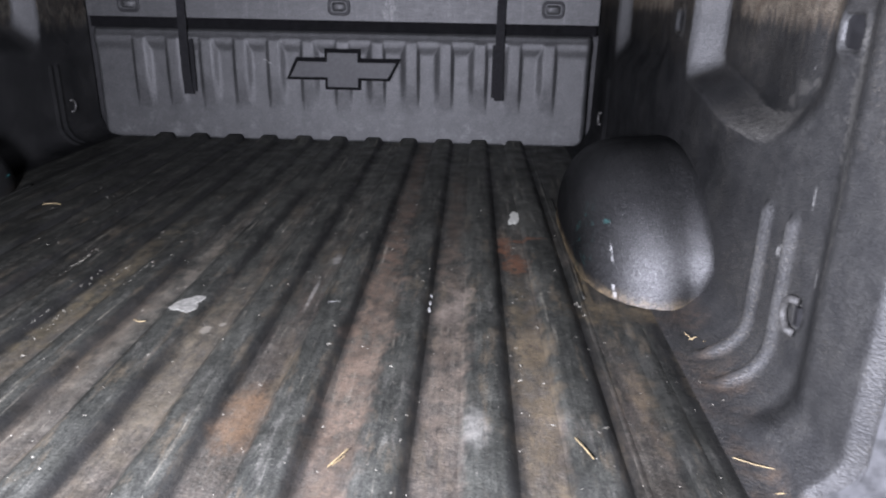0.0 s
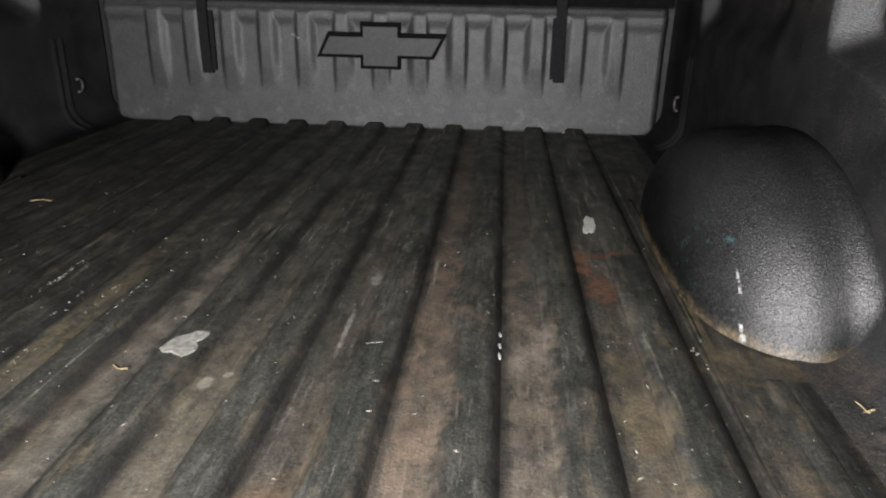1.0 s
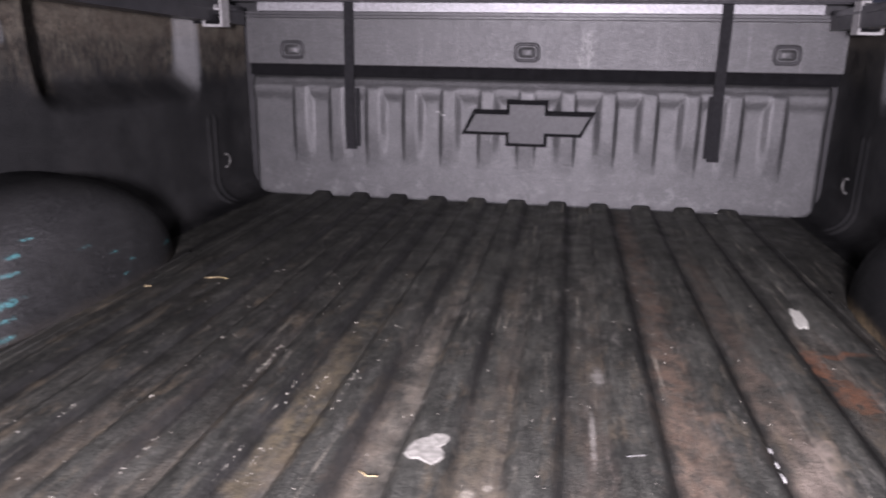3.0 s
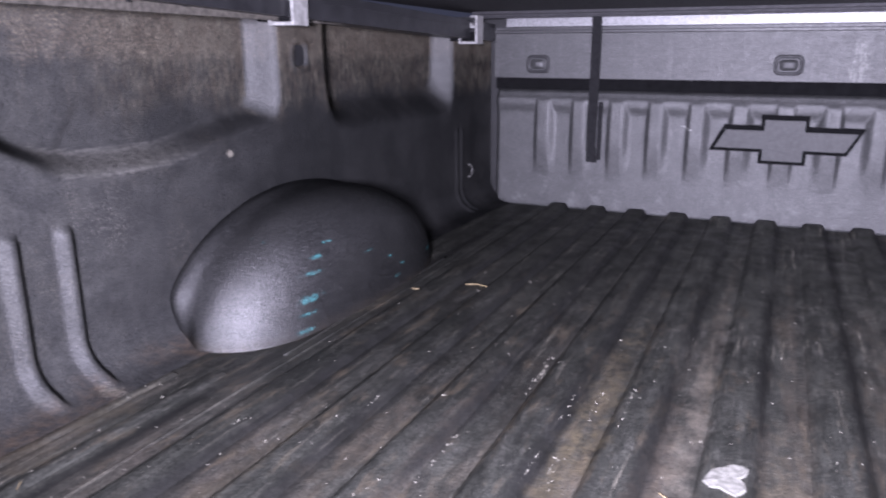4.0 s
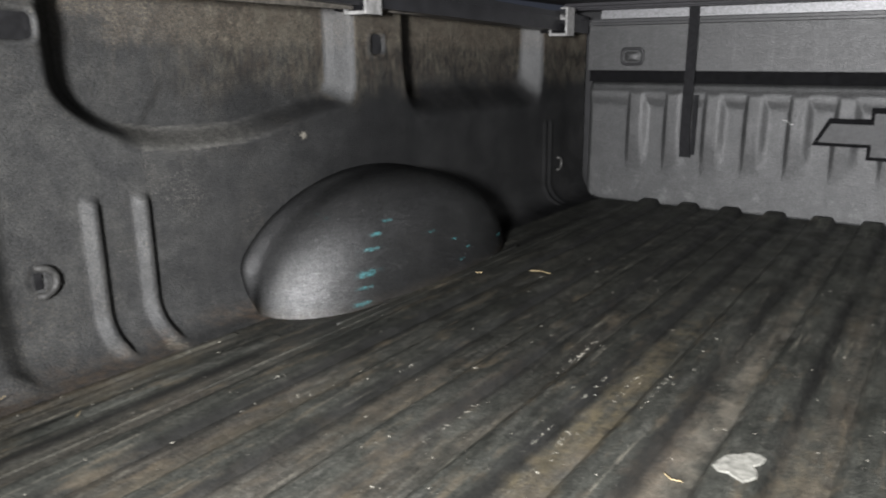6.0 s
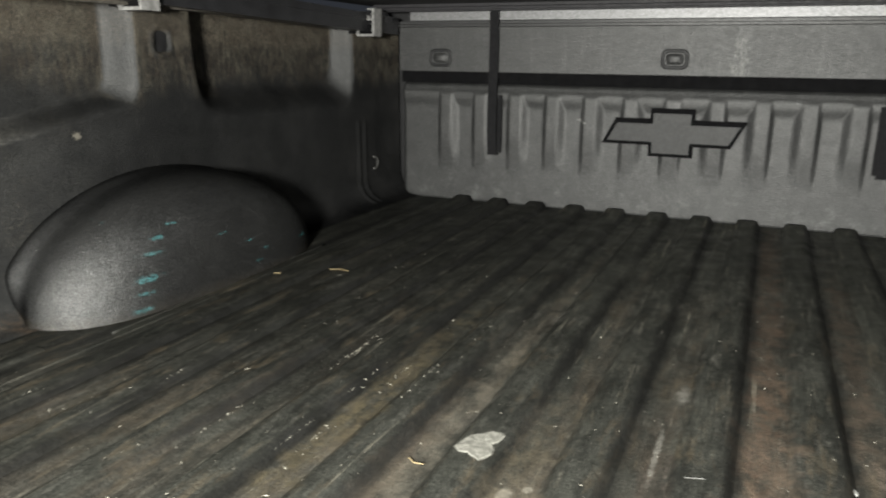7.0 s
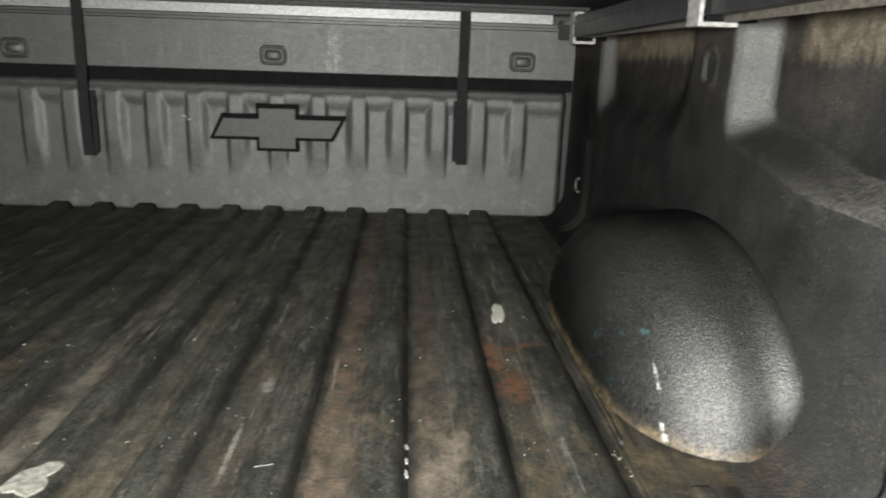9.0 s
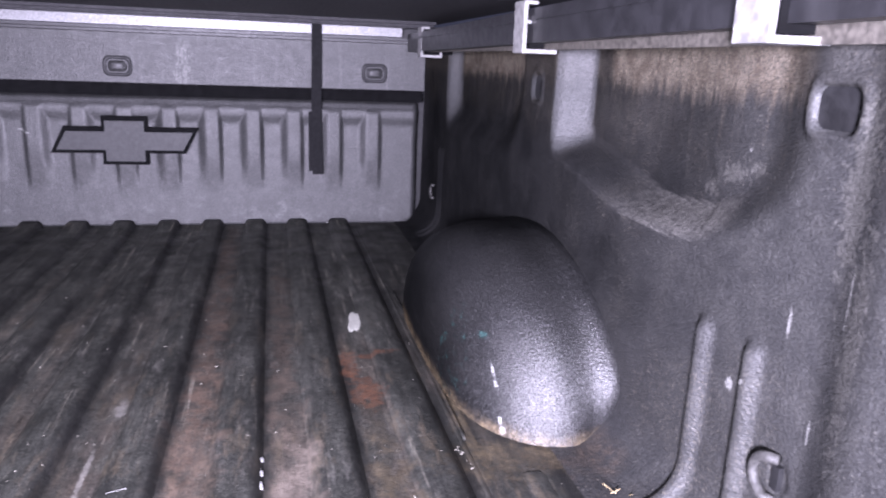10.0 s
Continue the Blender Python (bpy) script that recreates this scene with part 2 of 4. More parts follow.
    col = n.mix(n.math("MULTIPLY", sill_light, 0.8), col, (0.165, 0.160, 0.146))
    tail = [((-0.81, 0.325, 0.358), (0.03, 0.055, 0.0014)), ((-0.81, 0.372, 0.331), (0.03, 0.007, 0.018)), ((-0.81, 0.366, 0.275), (0.03, 0.012, 0.007)), ((-0.81, 0.372, 0.292), (0.03, 0.006, 0.009)), ((-0.81, 0.332, 0.253), (0.03, 0.003, 0.006)), ((-0.815, 0.918, 0.264), (0.03, 0.006, 0.006)), ((-0.745, 0.578, 0.0), (0.02, 0.012, 0.008))]
    col = marks(n, col, tail, (0.27, 0.25, 0.205), 0.6, 1.7, 240)
    # pale scuffs dragged over the pillar
    drag = [((-0.81, 0.292, 0.262), (0.03, 0.014, 0.004)), ((-0.81, 0.307, 0.232), (0.03, 0.004, 0.016)), ((-0.81, 0.318, 0.196), (0.03, 0.006, 0.014)), ((-0.81, 0.332, 0.185), (0.03, 0.012, 0.005)), ((-0.81, 0.368, 0.162), (0.03, 0.003, 0.014))]
    col = marks(n, col, drag, (0.18, 0.172, 0.15), 0.42, 2.0, 260)
    right = [((0.784, 0.547, 0.160), (0.03, 0.005, 0.006)), ((0.784, 0.482, 0.243), (0.03, 0.0018, 0.012)), ((0.784, 0.416, 0.285), (0.03, 0.0012, 0.024)), ((0.784, 0.440, 0.165), (0.03, 0.0015, 0.010)), ((0.83, 0.605, 0.369), (0.03, 0.002, 0.002)), ((0.79, 0.518, 0.175), (0.03, 0.003, 0.003))]
    col = marks(n, col, right, (0.30, 0.30, 0.285), 0.6, 1.0, 240)
    dusty = [((0.84, 0.626, 0.345), (0.05, 0.024, 0.010)), ((0.84, 0.672, 0.322), (0.05, 0.016, 0.008)), ((0.84, 0.586, 0.353), (0.05, 0.016, 0.006)), ((0.785, 0.43, 0.36), (0.04, 0.016, 0.06)), ((0.785, 0.40, 0.25), (0.04, 0.012, 0.08))]
    col = marks(n, col, dusty, (0.13, 0.127, 0.115), 0.4, 1.8, 140)
    foot = n.math("MULTIPLY", n.ramp(z, 0.02, -0.004), n.math("MULTIPLY", n.ramp(n.noise(9, 4), 0.4, 0.6), n.ramp(y, 1.3, 0.8)))
    col = n.mix(n.math("MULTIPLY", n.math("MULTIPLY", foot, n.ramp(n.noise(60, 5, 0.75), 0.35, 0.65)), 0.65), col, (0.10, 0.072, 0.050))
    col = grainy(n, col, 0.55, 1.6, 380)
    return n.finish(col, n.math("ADD", n.ramp(n.noise(25, 3), 0.3, 0.7, -0.04, 0.05), n.ramp(n.noise(330, 4, 0.8), 0.32, 0.68, 0.50, 0.66)), pebble(n, 260), 1.0, 0.0013, spec=0.55, ior=1.5, edge_gloss=0.03)


def marks(n, col, spots, tint, strength=0.8, ragged=0.6, scale=150):
    """Scuffs and chips, each a centre and three half sizes."""
    for c, r in spots:
        col = n.mix(n.math("MULTIPLY", n.blob(c, r, ragged, scale), strength), col, tint)
    return col


def make_arch():
    n = Nodes("liner_arch")
    col = n.mix(n.ramp(n.noise(8, 4), 0.35, 0.7), (0.0052, 0.0054, 0.0056), (0.0105, 0.0106, 0.0105))
    streaks = ((0.867, 0.052, 0.017, 0.0060), (0.859, 0.029, 0.013, 0.0035), (0.850, 0.004, 0.015, 0.0045), (0.884, 0.088, 0.014, 0.0030), (0.906, 0.110, 0.012, 0.0030), (0.854, 0.143, 0.004, 0.0090),
               (0.936, 0.127, 0.010, 0.0020), (1.036, 0.091, 0.011, 0.0022), (1.103, 0.065, 0.010, 0.0022), (1.152, 0.039, 0.005, 0.0035), (1.129, 0.020, 0.008, 0.0030), (1.296, 0.033, 0.014, 0.0028))
    teal = [((-0.635, y, z), (0.05, ry, rz * 0.75)) for y, z, ry, rz in streaks]
    scuffed = n.ramp(n.noise(330, 4, 0.8, stretch=(1, 0.5, 1)), 0.40, 0.60)
    for c, r in teal:
        col = n.mix(n.math("MULTIPLY", n.math("MULTIPLY", n.blob(c, r, 1.7, 130, 0.5), scuffed), 0.8), col, (0.055, 0.23, 0.245))
    col = marks(n, col, [((0.640, 0.852, 0.099), (0.03, 0.006, 0.003)), ((0.65, 0.83, 0.117), (0.008, 0.012, 0.0025))], (0.04, 0.15, 0.14), 0.3, 1.8, 260)
    smear = n.math("MULTIPLY", n.blob((0.607, 0.90, 0.06), (0.03, 0.05, 0.06), 0.9, 60), n.ramp(n.noise(90, 5, 0.75), 0.55, 0.68))
    col = n.mix(n.math("MULTIPLY", smear, 0.35), col, (0.03, 0.12, 0.11))
    pale = [((0.6405, 0.826, 0.066), (0.0020, 0.02, 0.007)), ((0.6415, 0.818, 0.052), (0.0023, 0.02, 0.009)), ((0.643, 0.789, 0.013), (0.0020, 0.02, 0.005)), ((0.6455, 0.780, 0.002), (0.0028, 0.02, 0.005))]
    col = marks(n, col, pale, (0.38, 0.38, 0.37), 0.95, 0.7, 260)
    edge = n.math("ADD", n.axis(2), n.math("MULTIPLY", n.math("SUBTRACT", n.noise(14, 5, 0.75), 0.5), 0.05))
    foot = n.math("MULTIPLY", n.ramp(edge, 0.017, -0.008), n.ramp(n.noise(110, 5, 0.75), 0.35, 0.65, 0.1, 1.0))
    col = n.mix(n.math("MULTIPLY", foot, n.ramp(n.axis(0), -0.1, 0.1, 0.1, 0.85)), col, (0.17, 0.128, 0.072))
    # pale flecks where grit has chipped the grain
    chips = n.math("MULTIPLY", n.ramp(n.noise(210, 3, 0.75, offset=(6, 2, 8)), 0.66, 0.72), n.ramp(n.noise(12, 3, 0.6, offset=(1, 1, 5)), 0.42, 0.6))
    col = n.mix(n.math("MULTIPLY", chips, 0.6), col, (0.13, 0.14, 0.125))
    col = grainy(n, col, 0.4, 2.0, 300)
    return n.finish(col, n.math("ADD", n.ramp(n.noise(14, 4), 0.3, 0.7, -0.03, 0.03), n.ramp(n.noise(240, 4, 0.8), 0.32, 0.68, 0.36, 0.60)), pebble(n, 450), 1.0, 0.0013, spec=1.0, ior=1.70, edge_gloss=0.03, speck=n.ramp(n.noise(470, 4, 0.85, offset=(2, 5, 1)), 0.36, 0.62, 0.3, 1.25))


RIB, RIB_W, RIB_H = 0.11, 0.056, 0.0074
FLOOR_Z = -0.0070


def make_floor():
    n = Nodes("liner_floor")
    x, y = n.axis(0), n.axis(1)
    # greenish worn plastic with scuffed, greyer patches
    col = n.mix(n.ramp(n.noise(9, 5, 0.65, stretch=(1.5, 0.6, 1)), 0.35, 0.68), (0.0205, 0.0214, 0.0182), (0.0415, 0.0424, 0.0362))
    # weaker light along the left side, painted in as a darker colour
    left_dim = n.math("MULTIPLY", n.ramp(n.math("ADD", x, n.math("MULTIPLY", n.noise(6, 4, 0.6, offset=(3, 3, 0)), 0.3)), 0.22, -0.24), n.ramp(y, 0.45, 0.85))
    worn = n.math("MULTIPLY", n.ramp(n.noise(45, 6, 0.75, stretch=(1.4, 0.35, 1), offset=(0, 3, 0)), 0.5, 0.68), n.ramp(n.noise(4, 3, offset=(7, 7, 0)), 0.42, 0.62))
    col = n.mix(n.math("MULTIPLY", worn, 0.5), col, (0.13, 0.125, 0.11))
    smudge = n.ramp(n.noise(26, 7, 0.78, stretch=(1.2, 0.7, 1), offset=(5, 5, 0)), 0.44, 0.70)
    col = n.mix(n.math("MULTIPLY", smudge, 0.28), col, (0.095, 0.095, 0.080))
    lines = n.ramp(n.noise(75, 5, 0.75, stretch=(1.3, 0.10, 1), offset=(3, 0, 0)), 0.32, 0.68, 0.72, 1.45)
    drag = n.math("MULTIPLY", n.ramp(n.noise(38, 5, 0.7, stretch=(2.6, 0.10, 1), offset=(1, 8, 0)), 0.56, 0.70), n.ramp(n.noise(5, 4, 0.6, offset=(4, 1, 0)), 0.42, 0.6))
    col = n.mix(n.math("MULTIPLY", drag, 0.7), col, (0.22, 0.205, 0.165))
    # dried mud in the channels, in long uneven streaks
    ph = n.math("FRACT", n.math("ADD", n.math("DIVIDE", x, RIB), 100.0))
    val = n.math("ABSOLUTE", n.math("SUBTRACT", ph, 0.5))
    jag = n.math("MULTIPLY", n.math("SUBTRACT", n.noise(45, 5, 0.7, stretch=(1, 0.4, 1)), 0.5), 0.30)
    valley = n.ramp(n.math("ADD", val, jag), 0.30, 0.20)
    near = n.ramp(n.math("ADD", y, n.math("MULTIPLY", n.noise(5, 3, offset=(1, 0, 0)), 0.9)), 2.05, 1.15)
    streak = n.ramp(n.noise(7, 6, 0.7, stretch=(2.4, 0.5, 1)), 0.42, 0.68)
    streak = n.math("MAXIMUM", streak, n.math("MULTIPLY", n.ramp(n.math("ADD", y, n.math("MULTIPLY", n.noise(6, 4, 0.6, offset=(8, 3, 0)), 0.6)), 1.02, 0.70), 0.65))
    fleck = n.ramp(n.noise(130, 5, 0.75, stretch=(1, 0.5, 1)), 0.28, 0.6, 0.35, 1.0)
    mud = n.math("MULTIPLY", n.math("MULTIPLY", valley, streak), n.math("MULTIPLY", near, fleck))
    tone = n.mix(n.ramp(n.noise(13, 5, 0.65, stretch=(1, 0.5, 1), offset=(4, 0, 0)), 0.35, 0.66), (0.041, 0.033, 0.026), (0.132, 0.112, 0.088))
    pink = n.ramp(n.noise(3.1, 3, 0.5, stretch=(1.5, 0.6, 1), offset=(0, 9, 0)), 0.45, 0.62)
    tone = n.mix(n.math("MULTIPLY", pink, 0.4), tone, (0.13, 0.104, 0.088))
    col = n.mix(n.math("MULTIPLY", mud, n.math("MAXIMUM", n.ramp(x, -0.45, 0.2, 0.18, 0.8), n.ramp(y, 0.95, 0.55, 0.0, 0.4))), col, tone)
    sc = n.t.nodes.new("ShaderNodeVectorMath")
    sc.operation = "SCALE"
    n.link(col, sc.inputs[0])
    n.link(n.math("MULTIPLY", n.math("MULTIPLY", lines, n.ramp(n.noise(110, 6, 0.8, stretch=(1, 0.7, 1)), 0.32, 0.68, 0.74, 1.28)), n.math("MULTIPLY", n.ramp(n.noise(270, 4, 0.85), 0.3, 0.7, 0.55, 1.5), n.math("MULTIPLY", n.ramp(left_dim, 0.0, 1.0, 1.0, 0.56), n.ramp(n.math("ADD", x, n.math("MULTIPLY", n.noise(14, 4, 0.7), 0.08)), 0.56, 0.64, 1.0, 0.62)))), sc.inputs["Scale"])
    col = sc.outputs[0]
    # thin tan film creeping over the ribs
    film = n.math("MULTIPLY", n.math("MULTIPLY", n.ramp(n.noise(14, 6, 0.7, stretch=(2.5, 0.5, 1), offset=(9, 2, 0)), 0.52, 0.68), fleck), near)
    col = n.mix(n.math("MULTIPLY", film, 0.55), col, (0.15, 0.12, 0.08))
    fine = n.math("MULTIPLY", n.ramp(n.noise(480, 2, 0.7), 0.60, 0.72), n.ramp(n.noise(8, 3, offset=(2, 2, 0)), 0.40, 0.6))
    col = n.mix(n.math("MULTIPLY", fine, 0.5), col, (0.24, 0.23, 0.20))
    # dried mud lying in single channels, worn through in places
    mottle = n.math("MULTIPLY", n.ramp(n.noise(48, 6, 0.78, stretch=(1, 0.55, 1), offset=(6, 1, 0)), 0.36, 0.60, 0.12, 1.0), n.ramp(n.noise(240, 4, 0.8), 0.3, 0.62, 0.45, 1.0))
    tone2 = n.ramp(n.noise(17, 6, 0.72, stretch=(1, 0.6, 1), offset=(2, 2, 4)), 0.36, 0.62)
    strips = (((0.278, 0.62, 0), (0.029, 0.40, 0.1), (0.204, 0.150, 0.110), 0.92), ((0.274, 1.35, 0), (0.021, 0.56, 0.1), (0.125, 0.086, 0.062), 0.75),
              ((0.388, 0.66, 0), (0.025, 0.30, 0.1), (0.218, 0.176, 0.136), 0.88), ((0.386, 1.18, 0), (0.019, 0.40, 0.1), (0.120, 0.090, 0.068), 0.65),
              ((0.053, 0.55, 0), (0.026, 0.24, 0.1), (0.182, 0.155, 0.110), 0.85), ((-0.048, 0.62, 0), (0.014, 0.34, 0.1), (0.20, 0.183, 0.148), 0.8),
              ((-0.070, 0.56, 0), (0.018, 0.24, 0.1), (0.132, 0.108, 0.080), 0.7), ((-0.160, 0.74, 0), (0.022, 0.28, 0.1), (0.165, 0.136, 0.082), 0.7),
              ((0.165, 0.85, 0), (0.022, 0.30, 0.1), (0.080, 0.066, 0.050), 0.5), ((-0.385, 0.62, 0), (0.016, 0.12, 0.1), (0.14, 0.115, 0.085), 0.5),
              ((-0.31, 0.62, 0), (0.012, 0.20, 0.1), (0.12, 0.095, 0.072), 0.4), ((0.50, 0.52, 0), (0.024, 0.24, 0.1), (0.19, 0.148, 0.09), 0.8),
              ((0.50, 0.78, 0), (0.016, 0.16, 0.1), (0.09, 0.075, 0.05), 0.5), ((0.625, 0.48, 0), (0.014, 0.10, 0.1), (0.17, 0.13, 0.08), 0.6))
    strips += (((0.396, 0.72, 0), (0.020, 0.085, 0.1), (0.25, 0.215, 0.18), 0.7), ((0.300, 0.66, 0), (0.010, 0.12, 0.1), (0.22, 0.175, 0.13), 0.5),
               ((-0.046, 1.10, 0), (0.010, 0.42, 0.1), (0.145, 0.125, 0.098), 0.6), ((0.060, 1.05, 0), (0.008, 0.40, 0.1), (0.13, 0.110, 0.085), 0.5))
    for c, r, tint, k in strips:
        b = n.math("MULTIPLY", n.blob(c, r, 1.25, 30, 0.55), mottle)
        col = n.mix(n.math("MULTIPLY", b, k), col, n.mix(tone2, tuple(v * 0.5 for v in tint), tint))
    # rib-side shade and black grime, painted as one dark band along each foot
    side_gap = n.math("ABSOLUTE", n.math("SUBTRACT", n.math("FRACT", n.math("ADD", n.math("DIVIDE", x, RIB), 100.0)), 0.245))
    rib_shade_grime = n.math("MULTIPLY", n.ramp(n.math("ADD", side_gap, n.math("MULTIPLY", n.math("SUBTRACT", n.noise(50, 4, 0.7, stretch=(1, 0.3, 1)), 0.5), 0.14)), 0.17, 0.01), n.ramp(n.noise(5, 4, 0.6, stretch=(3, 0.5, 1), offset=(2, 5, 0)), 0.25, 0.5))
    col = n.mix(n.math("MULTIPLY", rib_shade_grime, 0.82), col, (0.008, 0.008, 0.0075))
    # rust, orange soil and chalky spots with shapes of their own
    rust = n.math("MAXIMUM", n.blob((0.482, 1.02, 0), (0.011, 0.055, 0.1), 1.5, 55, 0.3), n.blob((0.517, 1.052, 0), (0.036, 0.009, 0.1), 1.5, 60, 0.3))
    rust = n.math("MAXIMUM", rust, n.blob((0.499, 0.925, 0), (0.019, 0.045, 0.1), 1.6, 60, 0.3))
    col = n.mix(n.math("MULTIPLY", n.math("MULTIPLY", rust, n.ramp(n.noise(90, 5, 0.8), 0.3, 0.62, 0.2, 1.0)), 0.72), col, n.mix(n.ramp(n.noise(60, 4), 0.35, 0.65), (0.105, 0.050, 0.028), (0.175, 0.078, 0.040)))
    orange = n.blob((0.168, 0.405, 0), (0.022, 0.062, 0.1), 0.7, 30, 0.6)
    col = n.mix(n.math("MULTIPLY", n.math("MULTIPLY", orange, fleck), 0.6), col, (0.18, 0.112, 0.062))
    pale = n.math("MAXIMUM", n.blob((0.183, 0.92, 0), (0.007, 0.022, 0.1), 0.9, 70, 0.5), n.blob((0.172, 0.76, 0), (0.003, 0.05, 0.1), 1.2, 80, 0.5))
    pale = n.math("MAXIMUM", pale, n.blob((0.427, 0.392, 0), (0.012, 0.03, 0.1), 0.8, 60, 0.7))
    col = n.mix(n.math("MULTIPLY", n.math("MULTIPLY", pale, fleck), 0.55), col, (0.30, 0.29, 0.26))
    splash = n.math("MAXIMUM", n.blob((0.050, 0.622, 0), (0.007, 0.012, 0.1), 0.7, 90, 0.3), n.blob((0.068, 0.641, 0), (0.005, 0.006, 0.1), 0.7, 90, 0.3))
    col = n.mix(n.math("MULTIPLY", splash, 0.6), col, (0.27, 0.25, 0.205))
    tan = n.math("MAXIMUM", n.blob((-0.475, 0.46, 0), (0.022, 0.16, 0.1), 0.8, 40), n.blob((-0.73, 0.46, 0), (0.045, 0.16, 0.1), 0.9, 30))
    tan = n.math("MAXIMUM", tan, n.blob((-0.673, 0.302, 0), (0.02, 0.022, 0.1), 1.2, 120, 0.8))
    tan = n.math("MAXIMUM", tan, n.blob((0.722, 0.52, 0), (0.026, 0.12, 0.1), 0.7, 30, 0.4))
    tan = n.math("MAXIMUM", tan, n.blob((0.665, 0.728, 0), (0.085, 0.032, 0.1), 1.5, 45, 0.7))
    tan = n.math("MAXIMUM", tan, n.blob((0.605, 0.90, 0), (0.007, 0.19, 0.1), 1.1, 45))
    col = n.mix(n.math("MULTIPLY", n.math("MULTIPLY", tan, mottle), n.ramp(x, -0.2, 0.5, 0.3, 0.85)), col, n.mix(tone2, (0.062, 0.048, 0.029), (0.135, 0.106, 0.062)))
    rough = n.ramp(n.noise(18, 3), 0.3, 0.7, 0.52, 0.75)
    bump = n.math("ADD", pebble(n), n.math("MULTIPLY", n.noise(70, 5, 0.7), 1.6))
    return n.finish(col, rough, bump, 0.5, 0.0014, spec=0.45, edge_gloss=0.16)


def make_plain(name, col, rough, metal=0.0, var=0.25, scale=40, bump=0.15, spec=0.5):
    n = Nodes(name)
    dark = tuple(c * (1 - var) for c in col)
    light = tuple(min(1, c * (1 + var)) for c in col)
    c = n.mix(n.ramp(n.noise(scale, 4), 0.3, 0.7), dark, light)
    r = n.ramp(n.noise(scale * 2, 3), 0.3, 0.7, rough * 0.85, min(1, rough * 1.15))
    return n.finish(c, r, n.noise(scale * 8, 3), bump, 0.001, metal, spec)


def make_jamb():
    """Dusty paint, scraped to pale primer at the foot."""
    n = Nodes("dusty_jamb_paint")
    col = n.mix(n.ramp(n.noise(60, 4), 0.3, 0.7), (0.056, 0.057, 0.058), (0.112, 0.113, 0.116))
    scraped = n.math("MULTIPLY", n.blob((-0.785, 0.22, -0.010), (0.045, 0.06, 0.016), 0.9, 60, 0.4), n.ramp(n.noise(230, 4, 0.8), 0.35, 0.6, 0.2, 1.0))
    col = n.mix(n.math("MULTIPLY", scraped, 0.9), col, (0.42, 0.42, 0.39))
    return n.finish(col, n.ramp(n.noise(120, 3), 0.3, 0.7, 0.42, 0.58), n.noise(480, 3), 0.3, 0.001)


M_FRONT, M_SIDE, M_ARCH, M_FLOOR = make_wall_front(), make_side(), make_arch(), make_floor()
M_BADGE = make_plain("badge_plastic", (0.0205, 0.021, 0.0215), 0.55, 0.0, 0.25, 140, 0.4)
M_GAP = make_plain("black_gap", (0.0045, 0.0045, 0.005), 0.95, scale=60, bump=0.0, spec=0.1)
M_WEB = make_plain("black_webbing", (0.0115, 0.0115, 0.0125), 0.9, scale=120, bump=0.5, spec=0.15)
M_RAIL = make_plain("black_anodised_rail", (0.020, 0.020, 0.022), 0.42, 0.0, scale=30)
M_VINYL = make_plain("cover_underside", (0.020, 0.019, 0.022), 0.7, scale=60, bump=0.4)
M_ALU = make_plain("bare_aluminium", (0.21, 0.21, 0.215), 0.5, 0.5, 0.3, 220)
M_CLAMP = make_plain("dull_cast_aluminium", (0.245, 0.242, 0.236), 0.55, 0.0, 0.3, 90)
M_PAINT = make_plain("silver_body_paint", (0.30, 0.31, 0.33), 0.35, 0.3, 0.08, 20, 0.02)
M_FLANGE = make_plain("dusty_steel_flange", (0.078, 0.071, 0.060), 0.7, 0.0, 0.45, 160, 0.4)
M_JAMB = make_jamb()
M_SILL = make_plain("scuffed_sill", (0.33, 0.33, 0.32), 0.6, 0.1, 0.6, 70, 0.4)
M_DARK = make_plain("dark_recess", (0.012, 0.012, 0.013), 0.6)
M_GREY = make_plain("grey_moulding", (0.030, 0.030, 0.031), 0.5, 0.0, 0.12, 90)
M_RING = make_plain("worn_grey_metal", (0.062, 0.061, 0.058), 0.55, 0.0, 0.35, 200, 0.4)
M_CHIP = make_plain("white_paint_chip", (0.52, 0.52, 0.46), 0.6, 0.0, 0.12, 150, 0.4)
M_FLAKE = make_plain("dried_paint_flake", (0.27, 0.265, 0.235), 0.7, 0.0, 0.3, 150, 0.4)
M_WHITE = make_plain("white_drops", (0.34, 0.34, 0.325), 0.6)
M_RUST = make_plain("orange_soil", (0.42, 0.16, 0.05), 0.8)
M_WHITE_BITS = make_plain("pale_crumbs", (0.30, 0.285, 0.24), 0.7, 0.0, 0.6, 90)
M_STRAW = make_plain("dry_straw", (0.36, 0.28, 0.15), 0.7, 0.0, 0.3, 200)
M_GROUND = make_plain("asphalt", (0.05, 0.05, 0.05), 0.9, 0.0, 0.3, 8, 0.5)

# ---- setting ----
FLOOR_Y0, FLOOR_Y1, WALL_Y = 0.232, 2.0, 2.0
WC = 0.018          # middle of the head wall


def mid(y):
    """Middle line of the side walls."""
    return -0.018 + 0.02 * (y - 0.5) / 1.5


ground = part("ground", boxed(-40, 40, -40, 40, -0.90, -0.86), M_GROUND)
tagged(ground, "dark asphalt ground under the pickup", "ground", kind="structure")

sill = part("tail_sill", boxed(-0.74, 0.74, 0.08, 0.226, -0.09, -0.014), M_SILL, bevel=0.006)
tagged(sill, "pale scuffed metal sill behind the bed floor", "sill", kind="structure")

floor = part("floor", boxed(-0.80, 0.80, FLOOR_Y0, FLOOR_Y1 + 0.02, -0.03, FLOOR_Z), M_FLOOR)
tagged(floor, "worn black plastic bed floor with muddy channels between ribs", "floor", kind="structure")


